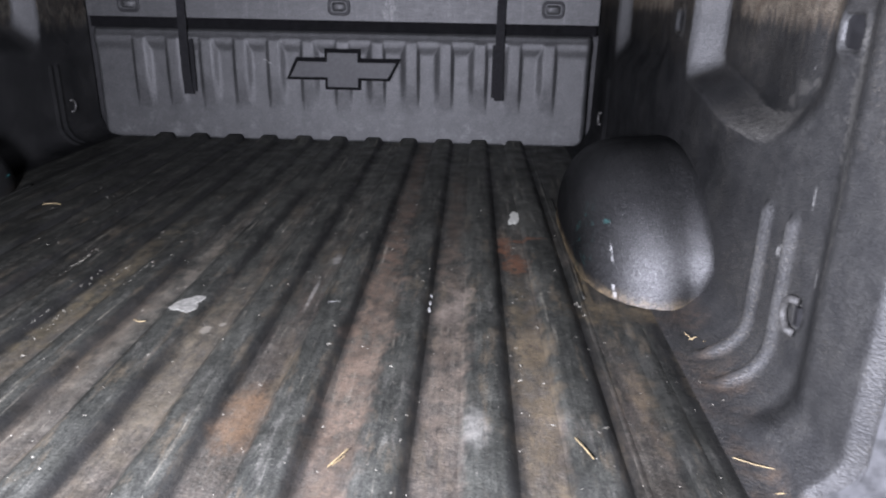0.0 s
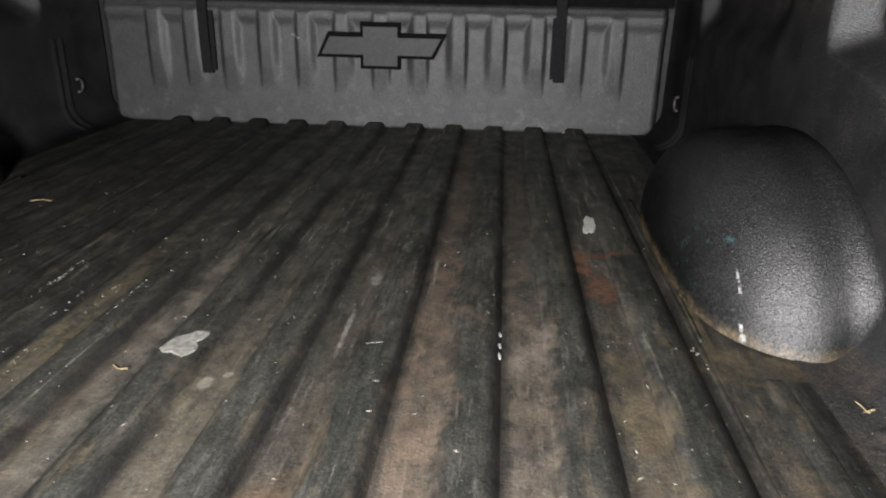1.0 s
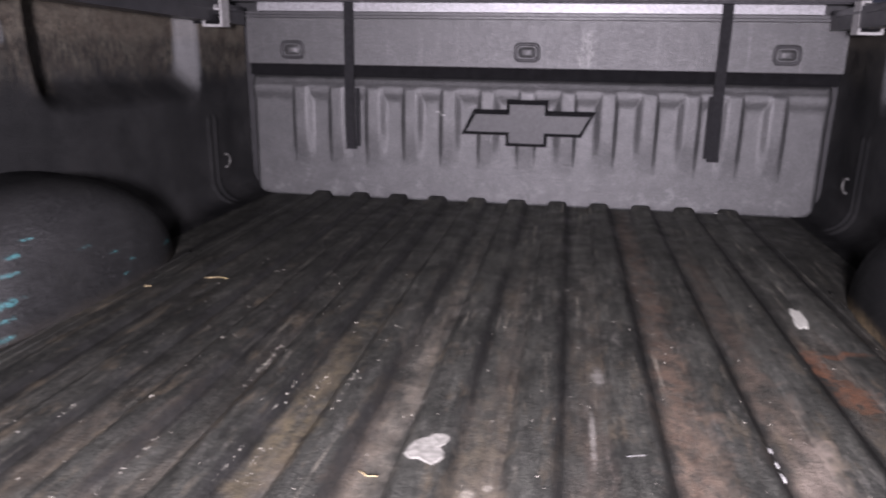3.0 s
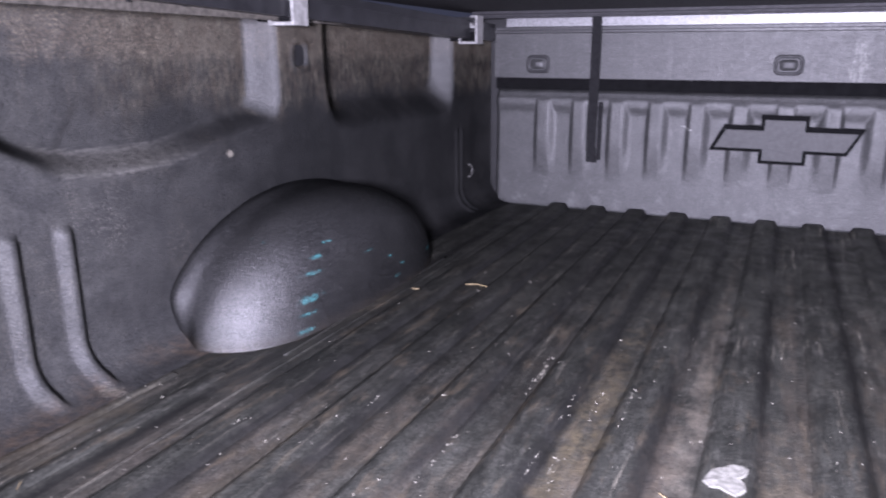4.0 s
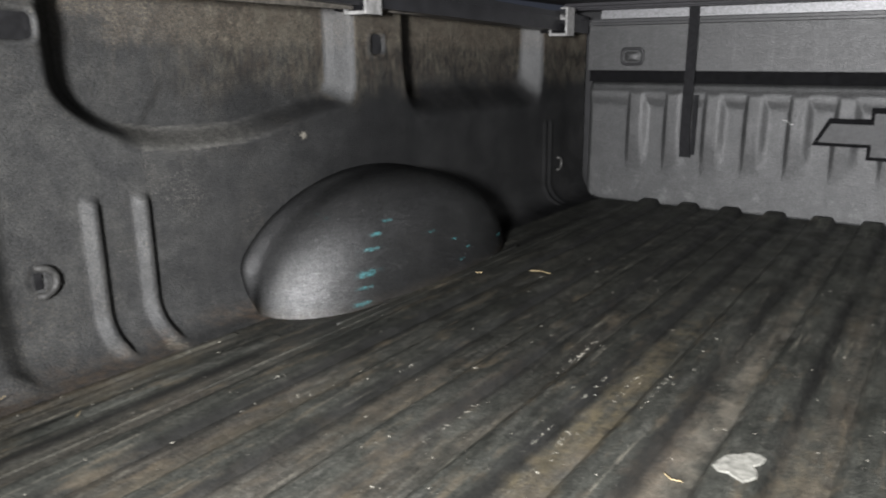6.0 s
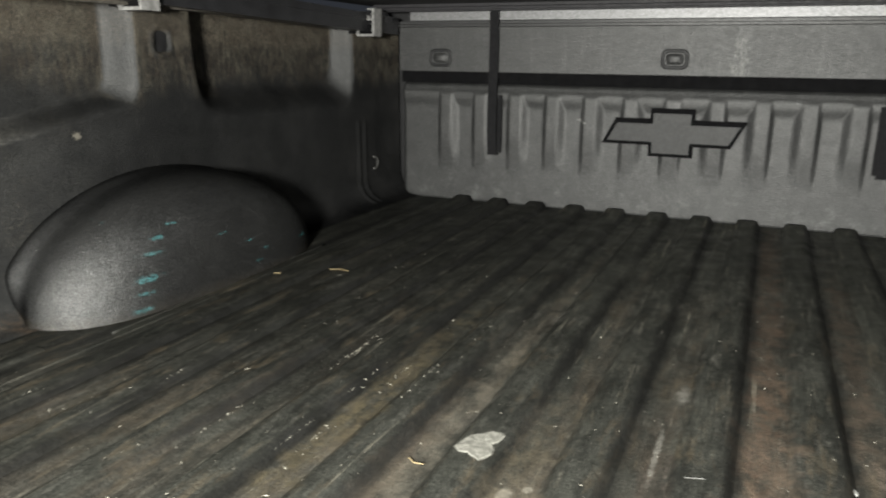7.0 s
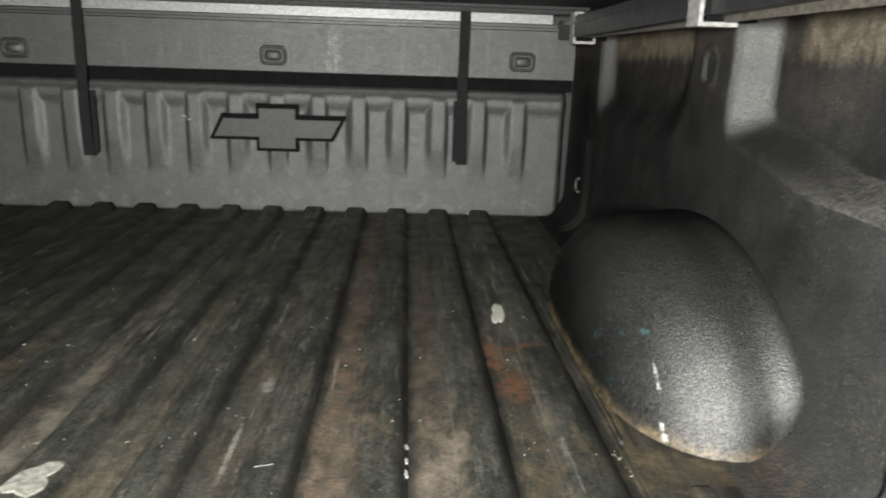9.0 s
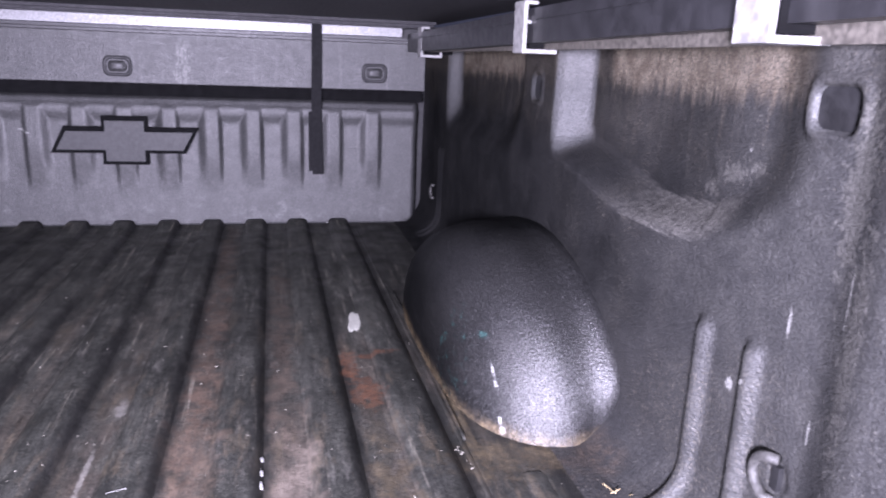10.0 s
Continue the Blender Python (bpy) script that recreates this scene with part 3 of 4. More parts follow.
def rib_mesh(y0, y1, w):
    prof = [(-w / 2 - 0.004, -0.001), (-w / 2, RIB_H * 0.22), (-w / 2 + 0.005, RIB_H * 0.8), (-w / 2 + 0.011, RIB_H), (w / 2 - 0.011, RIB_H), (w / 2 - 0.005, RIB_H * 0.8), (w / 2, RIB_H * 0.22), (w / 2 + 0.004, -0.001)]
    bm = bmesh.new()
    ys = [(y0, 0.0), (y0 + 0.015, 1.0)] + [(y, 1.0) for y in arange(y0 + 0.2, y1 - 0.2, 0.2)] + [(y1 - 0.07, 1.0), (y1 - 0.02, 2.2), (y1, 2.35)]
    rows = [[bm.verts.new((x, y, max(z * k, -0.001))) for x, z in prof] for y, k in ys]
    for a, b in zip(rows, rows[1:]):
        for j in range(len(prof) - 1):
            bm.faces.new((a[j], a[j + 1], b[j + 1], b[j]))
    bm.faces.new(rows[-1])
    return bm


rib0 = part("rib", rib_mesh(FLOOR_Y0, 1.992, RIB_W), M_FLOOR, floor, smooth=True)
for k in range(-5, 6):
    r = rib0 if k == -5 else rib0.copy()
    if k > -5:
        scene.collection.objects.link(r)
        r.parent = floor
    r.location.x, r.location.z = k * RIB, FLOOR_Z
def ridge_mesh(y0, y1, w, h):
    prof = [(-w / 2, -0.001), (-w / 4, h), (w / 4, h), (w / 2, -0.001)]
    return sheet(arange(y0, y1, 0.1), list(range(4)), lambda y, j: (prof[j][0], y, prof[j][1] * (0.75 + 0.25 * noise.noise((y * 9, w * 50, 0)))))


for x, w, h, y1 in ((0.594, 0.008, 0.0013, 1.95), (0.655, 0.030, 0.0035, 0.69), (0.712, 0.022, 0.003, 0.66)):
    one = part("ridge", ridge_mesh(FLOOR_Y0, y1, w, h), M_FLOOR, floor, smooth=True)
    one.location.x, one.location.z = x, FLOOR_Z
    two = one.copy()
    scene.collection.objects.link(two)
    two.parent = floor
    two.location.x = -x - 0.01

# ---- head wall ----
BEADS = [0.017 + 0.104 * k for k in range(-6, 7)]


def front_place(x, z):
    """How far the panel lies behind its plane; the upright beads stand proud and fade out downward."""
    d, bead = 0.0, 0.0
    if 0.06 < z < 0.30:
        for i, c in enumerate(BEADS):
            u = abs(x - c)
            if u < 0.038:
                # the flank away from the middle is steep, the other one long
                away = (x - c) * (c - 0.02) > 0 or i == 6
                bead = max(bead, 1 - (step(u, 0.019, 0.028) if away else step(u, 0.010, 0.037)))
    # a brow across the top; the beads run up into it and die out downward
    brow = step(z, 0.258 + 0.018 * bead, 0.290)
    d -= max(0.0115 * bead * step(z, 0.075, 0.20), 0.0080 * brow, 0.0080 * bead * brow) * (1 - step(z, 0.300, 0.316))
    d += 0.012 * step(z, 0.320, 0.328) + 0.05 * step(z, 0.326, 0.334)
    return d


def front_panel_sheet():
    xs = arange(-0.778 + WC, 0.757 + WC, 0.004)
    zs = arange(-0.012, 0.334, 0.0055)

    def place(x, z):
        e = min(x - (WC - 0.778), WC + 0.757 - x)
        roll = 0.03 * (1 - min(e / 0.02, 1)) ** 2
        # rounded lower corners
        cx, cz = max(0.05 - e, 0), max(0.04 - z, 0)
        r = math.hypot(cx, cz)
        roll += 0.06 * step(r, 0.046, 0.062)
        return (x, WALL_Y + 0.004 + front_place(x, z) + roll, z)
    return sheet(xs, zs, place)


wall_front = part("wall_front", front_panel_sheet(), M_FRONT, smooth=True)
tagged(wall_front, "grey-black fluted plastic head wall of the bed liner", "wall", kind="structure")
part("backing_wall", boxed(-0.93, 0.93, 2.07, 2.10, -0.05, 0.53), M_DARK, wall_front)


def rounded_rect(w, h, r, n=5):
    pts = []
    for cx, cz, a0 in ((w / 2 - r, h / 2 - r, 0), (-w / 2 + r, h / 2 - r, 90), (-w / 2 + r, -h / 2 + r, 180), (w / 2 - r, -h / 2 + r, 270)):
        for i in range(n + 1):
            a = radians(a0 + 90 * i / n)
            pts.append((cx + r * math.cos(a), cz + r * math.sin(a)))
    return pts


part("upper_panel", boxed(-0.775 + WC, 0.765 + WC, 1.996, 2.06, 0.359, 0.4785), M_FRONT, wall_front, bevel=0.006)
# a near-black strip, added to stand for the shade inside the groove
part("gap_shade", boxed(-0.772 + WC, 0.762 + WC, 2.004, 2.05, 0.3275, 0.360), M_GAP, wall_front, "black strip standing for the shade in the gap")
part("top_moulding", boxed(-0.775 + WC, 0.765 + WC, 1.990, 2.06, 0.4800, 0.4860), M_GREY, wall_front, bevel=0.002)
part("top_moulding", boxed(-0.775 + WC, 0.765 + WC, 1.995, 2.06, 0.4875, 0.4945), M_GREY, wall_front, bevel=0.002)
part("bright_strip", boxed(-0.74 + WC, 0.70 + WC, 1.992, 2.05, 0.4965, 0.519), M_ALU, wall_front, "bare aluminium strip", bevel=0.002)


def stake_hole(x, z):
    ring = bmesh.new()
    out, inn = rounded_rect(0.068, 0.050, 0.016), rounded_rect(0.050, 0.032, 0.011)
    rows = []
    for pts, y in ((out, 1.9965), (rounded_rect(0.066, 0.048, 0.016), 1.993), (rounded_rect(0.054, 0.036, 0.012), 1.9925), (inn, 1.996)):
        rows.append([ring.verts.new((x + a, y, z + b)) for a, b in pts])
    for r0, r1 in zip(rows, rows[1:]):
        for i in range(len(r0)):
            j = (i + 1) % len(r0)
            ring.faces.new((r0[i], r0[j], r1[j], r1[i]))
    part("socket_rim", ring, M_DARK, wall_front, smooth=True)
    cup = bmesh.new()
    rows = []
    for k, y in ((1.0, 1.9955), (0.75, 1.991), (0.45, 1.988)):
        rows.append([cup.verts.new((x + a * k, y, z + b * k)) for a, b in rounded_rect(0.044, 0.027, 0.010)])
    for r0, r1 in zip(rows, rows[1:]):
        for i in range(len(r0)):
            j = (i + 1) % len(r0)
            cup.faces.new((r0[i], r0[j], r1[j], r1[i]))
    cup.faces.new(rows[-1])
    part("socket_plug", cup, M_FRONT, wall_front, smooth=True)


for hx, hz in ((-0.628, 0.396), (0.01, 0.398), (0.647, 0.401)):
    stake_hole(hx, hz)

# plain raised cross-shaped badge
BADGE = [(-0.053, 0.0305), (-0.053, 0.0575), (0.053, 0.0575), (0.053, 0.0305), (0.175, 0.0305), (0.142, -0.029), (0.053, -0.029), (0.053, -0.0575), (-0.053, -0.0575), (-0.053, -0.029), (-0.172, -0.029), (-0.141, 0.0305)]


def inset(pts, d):
    n, out = len(pts), []
    area = sum(pts[i][0] * pts[(i + 1) % n][1] - pts[(i + 1) % n][0] * pts[i][1] for i in range(n))
    s = 1 if area > 0 else -1
    for i in range(n):
        p0, p1, p2 = Vector(pts[i - 1]), Vector(pts[i]), Vector(pts[(i + 1) % n])
        a, b = (p1 - p0).normalized(), (p2 - p1).normalized()
        na, nb = Vector((-a.y, a.x)) * s, Vector((-b.y, b.x)) * s
        m = (na + nb)
        out.append(tuple(p1 + m * (d / max(m.dot(na), 0.3))))
    return out


BX, BZ = 0.018, 0.2145
part("badge_border", extrude_poly([(px, pz + (0.004 if pz > 0 else 0.0)) for px, pz in inset(BADGE, -0.0015)], lambda p: (BX + p[0], 1.986, BZ + p[1]), (0, 0.025, 0)), M_GAP, wall_front, "black border of the plain badge")
part("badge_face", extrude_poly(inset(BADGE, 0.007), lambda p: (BX + p[0], 1.983, BZ + p[1]), (0, 0.02, 0)), M_BADGE, wall_front, "dark grey plain cross-shaped badge", bevel=0.007)

# ---- side walls ----
SX = 0.80
R_F = 0.062
TAIL = {-1: 0.232, 1: 0.268}    # where the liner ends, left and right side
SLOT = {-1: (0.451, 0.435), 1: (0.471, 0.415)}    # along the bed and height, left and right side
HOLE = {-1: (1.126, 0.420), 1: (1.140, 0.404)}
RING = {-1: (0.441, 0.116), 1: (0.472, 0.111)}


def section(s):
    """The wall's section, by length from the floor: distance from the middle, height, and the outward way."""
    arc = R_F * math.pi / 2
    if s < 0.0:
        return SX - R_F + s, FLOOR_Z + 0.003, 0.0, -1.0
    if s < arc:
        a = s / R_F
        return SX - R_F + R_F * math.sin(a), FLOOR_Z + 0.003 + R_F * (1 - math.cos(a)), math.sin(a), -math.cos(a)
    return SX + 0.012 * (s - arc), FLOOR_Z + 0.003 + R_F + (s - arc), 1.0, 0.0


def soft_min(*ds):
    """The least of some distances, rounded where two are alike."""
    return -0.040 * math.log(sum(math.exp(-max(min(v, 1.0), -1.0) / 0.040) for v in ds))


def relief(y, z, s, sign):
    """How far the moulded wall steps outward."""
    o = 0.0
    # rear pillar
    o -= 0.022 * (1 - (step(y, 0.359, 0.405) if sign < 0 else step(y, 0.368, 0.450)))
    # the sheet turns outward at the tail
    o += 0.016 * step(TAIL[sign] + 0.015 - y, 0.0, 0.014)
    # two pockets under the rail
    yl = (0.474 if sign < 0 else 0.482) + 0.075 * (min(max((0.375 - z) / 0.085, 0.0), 1.0)) ** 2
    run = 0.062 if sign < 0 else 0.100
    zl = 0.271 + 0.038 * step(y, 0.76, 1.03)
    depth = (0.062 - 0.006 * step(y, 0.6, 0.8)) if sign < 0 else (0.026 + 0.032 * step(y, 0.56, 0.88))
    o += depth * step(soft_min((y - yl) * 0.06 / run, (1.064 - y) * (2.2 if sign < 0 else 3.0), (z - zl + (0.010 if sign < 0 else 0.009)) * (2.0 if sign < 0 else 1.8)), 0.0, 0.06)
    # a fold where the pocket's corner meets its bowl
    yc = 0.640 + 0.65 * max(z - 0.29, 0.0)
    o += (0.0035 if sign < 0 else 0.0012) * step(y, yc - 0.010, yc + 0.010) * (1 - step(z, 0.34, 0.38)) * step(z, 0.262, 0.285) * (1 - step(y, 0.70, 0.85))
    o += (0.060 if sign < 0 else 0.034) * step(soft_min((y - 1.20) * (1.2 if sign < 0 else 0.6), (1.815 - y) * 2.4, (z - 0.262) * 0.8), 0.0, 0.06)
    # two upright beads that run down into the floor
    for c, zt in ((0.517, 0.218), (0.593, 0.214)):
        u = abs(y - c)
        if u < 0.016:
            o -= (0.012 if sign < 0 else 0.010) * (1 - step(u, 0.002, 0.016)) * (1 - step(z, zt - 0.018, zt))
    # narrow beads by the head wall
    for c in (1.828, 1.862):
        u = abs(y - c)
        o -= 0.0045 * (1 - step(u, 0.002, 0.010)) * (1 - step(z, 0.21, 0.23))
    # slot in the rear column, hole in the middle one
    sy, sz = SLOT[sign]
    hy, hz = HOLE[sign]
    for c, h, w, t, d in ((sy, sz, 0.025, 0.017, 0.024), (hy, hz, 0.017, 0.020, 0.010)):
        q = (abs((y - c) / w) ** 4 + abs((z - h) / t) ** 4) ** 0.25
        if q < 1.8:
            o += d * (1 - step(q, 0.82, 1.02)) - 0.0036 * step(q, 1.0, 1.12) * (1 - step(q, 1.3, 1.55))
    # tie-down cup
    q = math.hypot((y - RING[sign][0] + 0.008) / 0.010, (z - RING[sign][1]) / 0.017)
    o += 0.003 * (1 - step(q, 0.8, 1.05))
    # knob on the pillar head
    q = math.hypot(y - 0.303, z - 0.455)
    o += -0.009 * (1 - step(q, 0.010, 0.024)) + 0.0045 * step(q, 0.018, 0.026) * (1 - step(q, 0.030, 0.046))
    return o


def side_sheet(sign):
    ys = arange(TAIL[sign], 0.70, 0.004) + arange(0.705, 2.05, 0.007)[0:]
    arc = R_F * math.pi / 2
    ss = [-0.03, -0.012] + arange(0.0, arc, 0.008) + arange(arc + 0.006, arc + 0.41, 0.0045) + [arc + 0.4425]

    def place(y, s):
        x, z, nx, nz = section(s)
        o = relief(y, z, s, sign) * (1.0 if s > 0.02 else max(s, 0) / 0.02)
        # the front corner closes in a round
        e = max(0.0, y - 1.93)
        return (sign * (x + o * nx - 0.10 * e * e / 0.12) + mid(y), y, max(z + o * nz, FLOOR_Z + (0.0025 if s >= 0 else 0.0012)))
    return sheet(ys, ss, place)


def tail_jamb(sign):
    """The painted frame round the liner's rear edge, with a pressed bead."""
    steps = [(0.0, 0.0015), (0.012, -0.002), (0.040, -0.006), (0.046, -0.0115), (0.052, -0.0115), (0.058, -0.005), (0.066, -0.005), (0.071, -0.0105), (0.13, -0.014)]
    arc = R_F * math.pi / 2

    def place(s, k):
        x, z, nx, nz = section(s)
        off = steps[k][0] + 0.016 + relief(TAIL[sign] + 0.018, z, s, sign) * min(max(s, 0) / 0.02, 1)
        return (sign * (x + off * nx) + mid(0.23), TAIL[sign] + steps[k][1], z + (off - 0.014) * nz)
    return sheet(arange(-0.03, arc + 0.44, 0.02), list(range(len(steps))), place)


def ring_pull(y, z, x, sign, r, wire):
    pts = [(x, y - r * 0.55, z + r)]
    pts += [(x - sign * 0.004, y - r * 0.35 + r * 1.1 * math.cos(radians(a)), z + r * math.sin(radians(a))) for a in range(80, -81, -16)]
    pts += [(x, y - r * 0.55, z - r)]
    return tube(pts, wire, 8)


for sign, side in ((-1, "left"), (1, "right")):
    wall = part("wall_" + side, side_sheet(sign), M_SIDE, smooth=True)
    tagged(wall, "moulded black plastic bed side, dusty, with mud under the rail", "wall", kind="structure")
    # dark plates added in slot and hole, standing for the shade of their depth
    part("hole_dark", extrude_poly([(a + SLOT[sign][0], b + SLOT[sign][1]) for a, b in rounded_rect(0.0475, 0.0325, 0.010)], lambda p: (sign * (SX + 0.0085) + mid(0.47), p[0], p[1]), (sign * 0.012, 0, 0)), M_DARK, wall, "dark plate standing for the shade inside the slot")
    part("hole_dark", extrude_poly([(a + HOLE[sign][0], b + HOLE[sign][1]) for a, b in rounded_rect(0.0335, 0.039, 0.010)], lambda p: (sign * (SX + 0.007) + mid(1.125), p[0], p[1]), (sign * 0.012, 0, 0)), M_DARK, wall)
    part("jamb", tail_jamb(sign), M_JAMB, wall, "pale painted tail jamb with a pressed bead", smooth=True)
    part("outer_skin", boxed(0.905 if sign > 0 else -0.98, 0.98 if sign > 0 else -0.905, 0.175, 2.10, -0.15, 0.49), M_PAINT, wall, "silver painted bedside", bevel=0.012)
    part("flange", boxed(min(sign * 0.768, sign * 0.87) + mid(1.0), max(sign * 0.768, sign * 0.87) + mid(1.0), 0.21, 2.05, 0.4765 + (0.014 if sign < 0 else 0), 0.4795 + (0.014 if sign < 0 else 0)), M_FLANGE, wall, "dusty steel flange under the rail")
    lip_z = 0.4765 + (0.014 if sign < 0 else 0)
    part("flange_lip", boxed(min(sign * 0.7685, sign * 0.7715) + mid(1.0), max(sign * 0.7685, sign * 0.7715) + mid(1.0), 0.30, 1.99, lip_z - (0.013 if sign < 0 else 0.017), lip_z), M_FLANGE, wall, bevel=0.001)
    for y in (0.70, 0.80, 1.30, 1.45):
        part("notch", boxed(sign * 0.764 + mid(y) - 0.002, sign * 0.764 + mid(y) + 0.002, y, y + 0.006, 0.474 + (0.014 if sign < 0 else 0), 0.4835 + (0.014 if sign < 0 else 0)), M_DARK, wall)
    cx = sign * (SX + 0.004) + mid(0.45)
    tie = part("tie_down_ring", ring_pull(RING[sign][0], RING[sign][1], cx - sign * 0.007, sign, 0.0190, 0.0048), M_RING, smooth=True)
    part("slit", boxed(min(cx - sign * 0.005, cx + sign * 0.01), max(cx - sign * 0.005, cx + sign * 0.01), RING[sign][0] - 0.010, RING[sign][0] - 0.001, RING[sign][1] - 0.011, RING[sign][1] + 0.011), M_DARK, wall, "dark slit behind the tie-down ring", bevel=0.003)
    tagged(tie, "worn grey metal tie-down ring in the bed side", "tie-down ring", "tie-down rings")
    hook = part("tie_down_ring", ring_pull(1.905, 0.10, sign * (SX - 0.004) + mid(1.9), sign, 0.017, 0.0035), M_RING, smooth=True)
    tagged(hook, "small dark tie-down ring near the head wall", "tie-down ring", "tie-down rings")


# ---- wheel arches ----
ARCH_Y, ARCH_H = 1.070, 0.342


def arch_sheet(sign):
    bm = bmesh.new()
    nb, na = 72, 60
    cy, hy, hz, hx, xw = ARCH_Y, ARCH_H, 0.192, 0.214, 0.822

    def surf(th, ph):
        # th 0..pi along the bed over the top; ph 0..pi/2 from the wall inward to the middle of the face
        n, m = 1.95, 3.6
        c, s = math.cos(th), math.sin(th)
        k = (abs(c) ** n + abs(s) ** n) ** (-1 / n)
        b, t = c * k, s * k
        ca, sa = math.cos(ph), math.sin(ph)
        q = (ca ** m + sa ** m) ** (-1 / m)
        w, a = ca * q, sa * q
        # a rounded rim stands up beside the wall
        fall = 0.026 * (1 - step(a, 0.26, 0.52)) - 0.029 * math.exp(-(((a - 0.15) / 0.085) ** 2)) + 0.025 * max(0.0, 1 - a / 0.14) ** 2
        fall += 0.13 * (1 - step(a, 0.0, 0.42)) * (1 - step(t, 0.0, 0.42))
        return (sign * (xw - a * hx) + mid(1.1), cy - b * w * (1 - fall) * hy, t * w * (1 - 0.5 * fall) * (hz - FLOOR_Z) + FLOOR_Z + 0.002)
    rows = [[bm.verts.new(surf(math.pi * i / nb, 0.02 + (math.pi / 2 - 0.02) * (j / na) ** 0.9)) for j in range(na + 1)] for i in range(nb + 1)]
    for i in range(nb):
        for j in range(na):
            bm.faces.new((rows[i][j], rows[i + 1][j], rows[i + 1][j + 1], rows[i][j + 1]))
    bmesh.ops.remove_doubles(bm, verts=bm.verts[:], dist=0.0002)
    return bm


for sign, side in ((-1, "left"), (1, "right")):
    arch = part("wheel_arch", arch_sheet(sign), M_ARCH, smooth=True)
    tagged(arch, "black pebbled plastic wheel arch with " + ("teal paint scuffs" if sign < 0 else "white scratches and a muddy foot"), "wheel arch", "wheel arches")
    lip = [(sign * (0.608) + mid(1.1) + sign * 0.004 * (1 - math.cos(k)), ARCH_Y - (ARCH_H - 0.028) * math.cos(k), FLOOR_Z + 0.0015) for k in arange(0.35, math.pi - 0.35, 0.12)]
    part("foot_lip", tube(lip, 0.0022, 6), M_FLOOR, arch, "muddy welt along the foot", smooth=True)

# ---- cover ----
cover_bm = boxed(-0.82, 0.82, 0.19, 2.08, 0.534, 0.556)
for y0, y1, z0 in ((1.90, 1.925, 0.527), (1.93, 1.945, 0.522), (1.95, 1.985, 0.519), (0.22, 0.26, 0.526)):
    box(cover_bm, -0.79, 0.79, y0, y1, z0, 0.536)
ceiling = part("ceiling", cover_bm, M_VINYL, bevel=0.0015)
tagged(ceiling, "black underside of the closed bed cover", "bed cover", kind="structure")


def rail_z(y, sign):
    return (0.459 - 0.012 * (y - 0.5) / 1.3) if sign > 0 else (0.483 - 0.034 * (y - 0.5) / 1.3)


def clamp_profile():
    return [(0, 0), (0.052, 0), (0.052, 0.018), (0.047, 0.018), (0.047, 0.0055), (0.0055, 0.0055), (0.0055, 0.040), (0.020, 0.040), (0.020, 0.052), (0.016, 0.052), (0.016, 0.0445), (0.0055, 0.0445), (0.0055, 0.066), (0.020, 0.066), (0.020, 0.0705), (0, 0.0705)]


for sign, side in ((-1, "left"), (1, "right")):
    rail = new("cover_rail")
    tilt = 0.012 / 1.3 if sign > 0 else 0.034 / 1.3
    rail.location.z, rail.rotation_euler.x = rail_z(0.0, sign) + 0.014, -tilt
    tagged(rail, "long black rail of the bed cover above the bed side", "cover rail", "cover rails")
    m = mid(1.0)
    rb = boxed(min(sign * 0.7445, sign * 0.80) + m, max(sign * 0.7445, sign * 0.80) + m, 0.21, 1.985, 0.0, 0.046)
    part("beam", rb, M_RAIL, rail, bevel=0.004)
    part("groove_lip", boxed(min(sign * 0.742, sign * 0.748) + m, max(sign * 0.742, sign * 0.748) + m, 0.21, 1.985, 0.030, 0.0355), M_RAIL, rail, bevel=0.001)
    for y in (0.465, 1.015, 1.80):
        clamp = new("rail_clamp")
        tagged(clamp, "bare aluminium C-shaped clamp under the cover rail", "clamp", "rail clamps")
        clamp.location = (sign * 0.733 + mid(y), y, rail_z(y, sign))
        part("bracket", extrude_poly(clamp_profile(), lambda p: (sign * p[0], 0.0, p[1]), (0, 0.042, 0)), M_CLAMP, clamp, bevel=0.0008)
        part("pad", boxed(min(sign * 0.012, sign * 0.080), max(sign * 0.012, sign * 0.080), 0.006, 0.044, 0.007, 0.030), M_GAP, clamp, "black rubber pad", bevel=0.002)


# ---- straps ----
def strap(x_top, x_bot, sway):
    th = new("hanging_strap")
    tagged(th, "black webbing strap hanging from the cover over the head wall", "strap", "hanging straps")
    bm = bmesh.new()
    rows = []
    for i in range(13):
        k = i / 12
        z = 0.522 + (0.137 - 0.522) * k
        x = x_top + (x_bot - x_top) * k + 0.002 * math.sin(k * 5 + sway)
        y = 1.984 - 0.006 * math.sin(k * math.pi)
        w = 0.0132
        rows.append([bm.verts.new((x + a, y + b, z)) for a, b in ((-w, 0), (w, 0), (w, 0.003), (-w, 0.003))])
    for a, b in zip(rows, rows[1:]):
        for j in range(4):
            bm.faces.new((a[j], a[(j + 1) % 4], b[(j + 1) % 4], b[j]))
    bm.faces.new(rows[0])
    bm.faces.new(rows[-1][::-1])
    part("webbing", bm, M_WEB, th)
    # the free end of the loop hangs beside it
    inner = 1 if x_bot < 0 else -1
    part("tail", boxed(x_bot + inner * 0.0185 - 0.006, x_bot + inner * 0.0185 + 0.006, 1.9845, 1.9885, 0.141, 0.298), M_WEB, th, bevel=0.001)
    part("end_fold", boxed(x_bot - 0.0145, x_bot + 0.0145, 1.982, 1.992, 0.133, 0.150), M_WEB, th, bevel=0.002)


strap(-0.466, -0.462, 0.3)
strap(0.493, 0.497, 1.7)


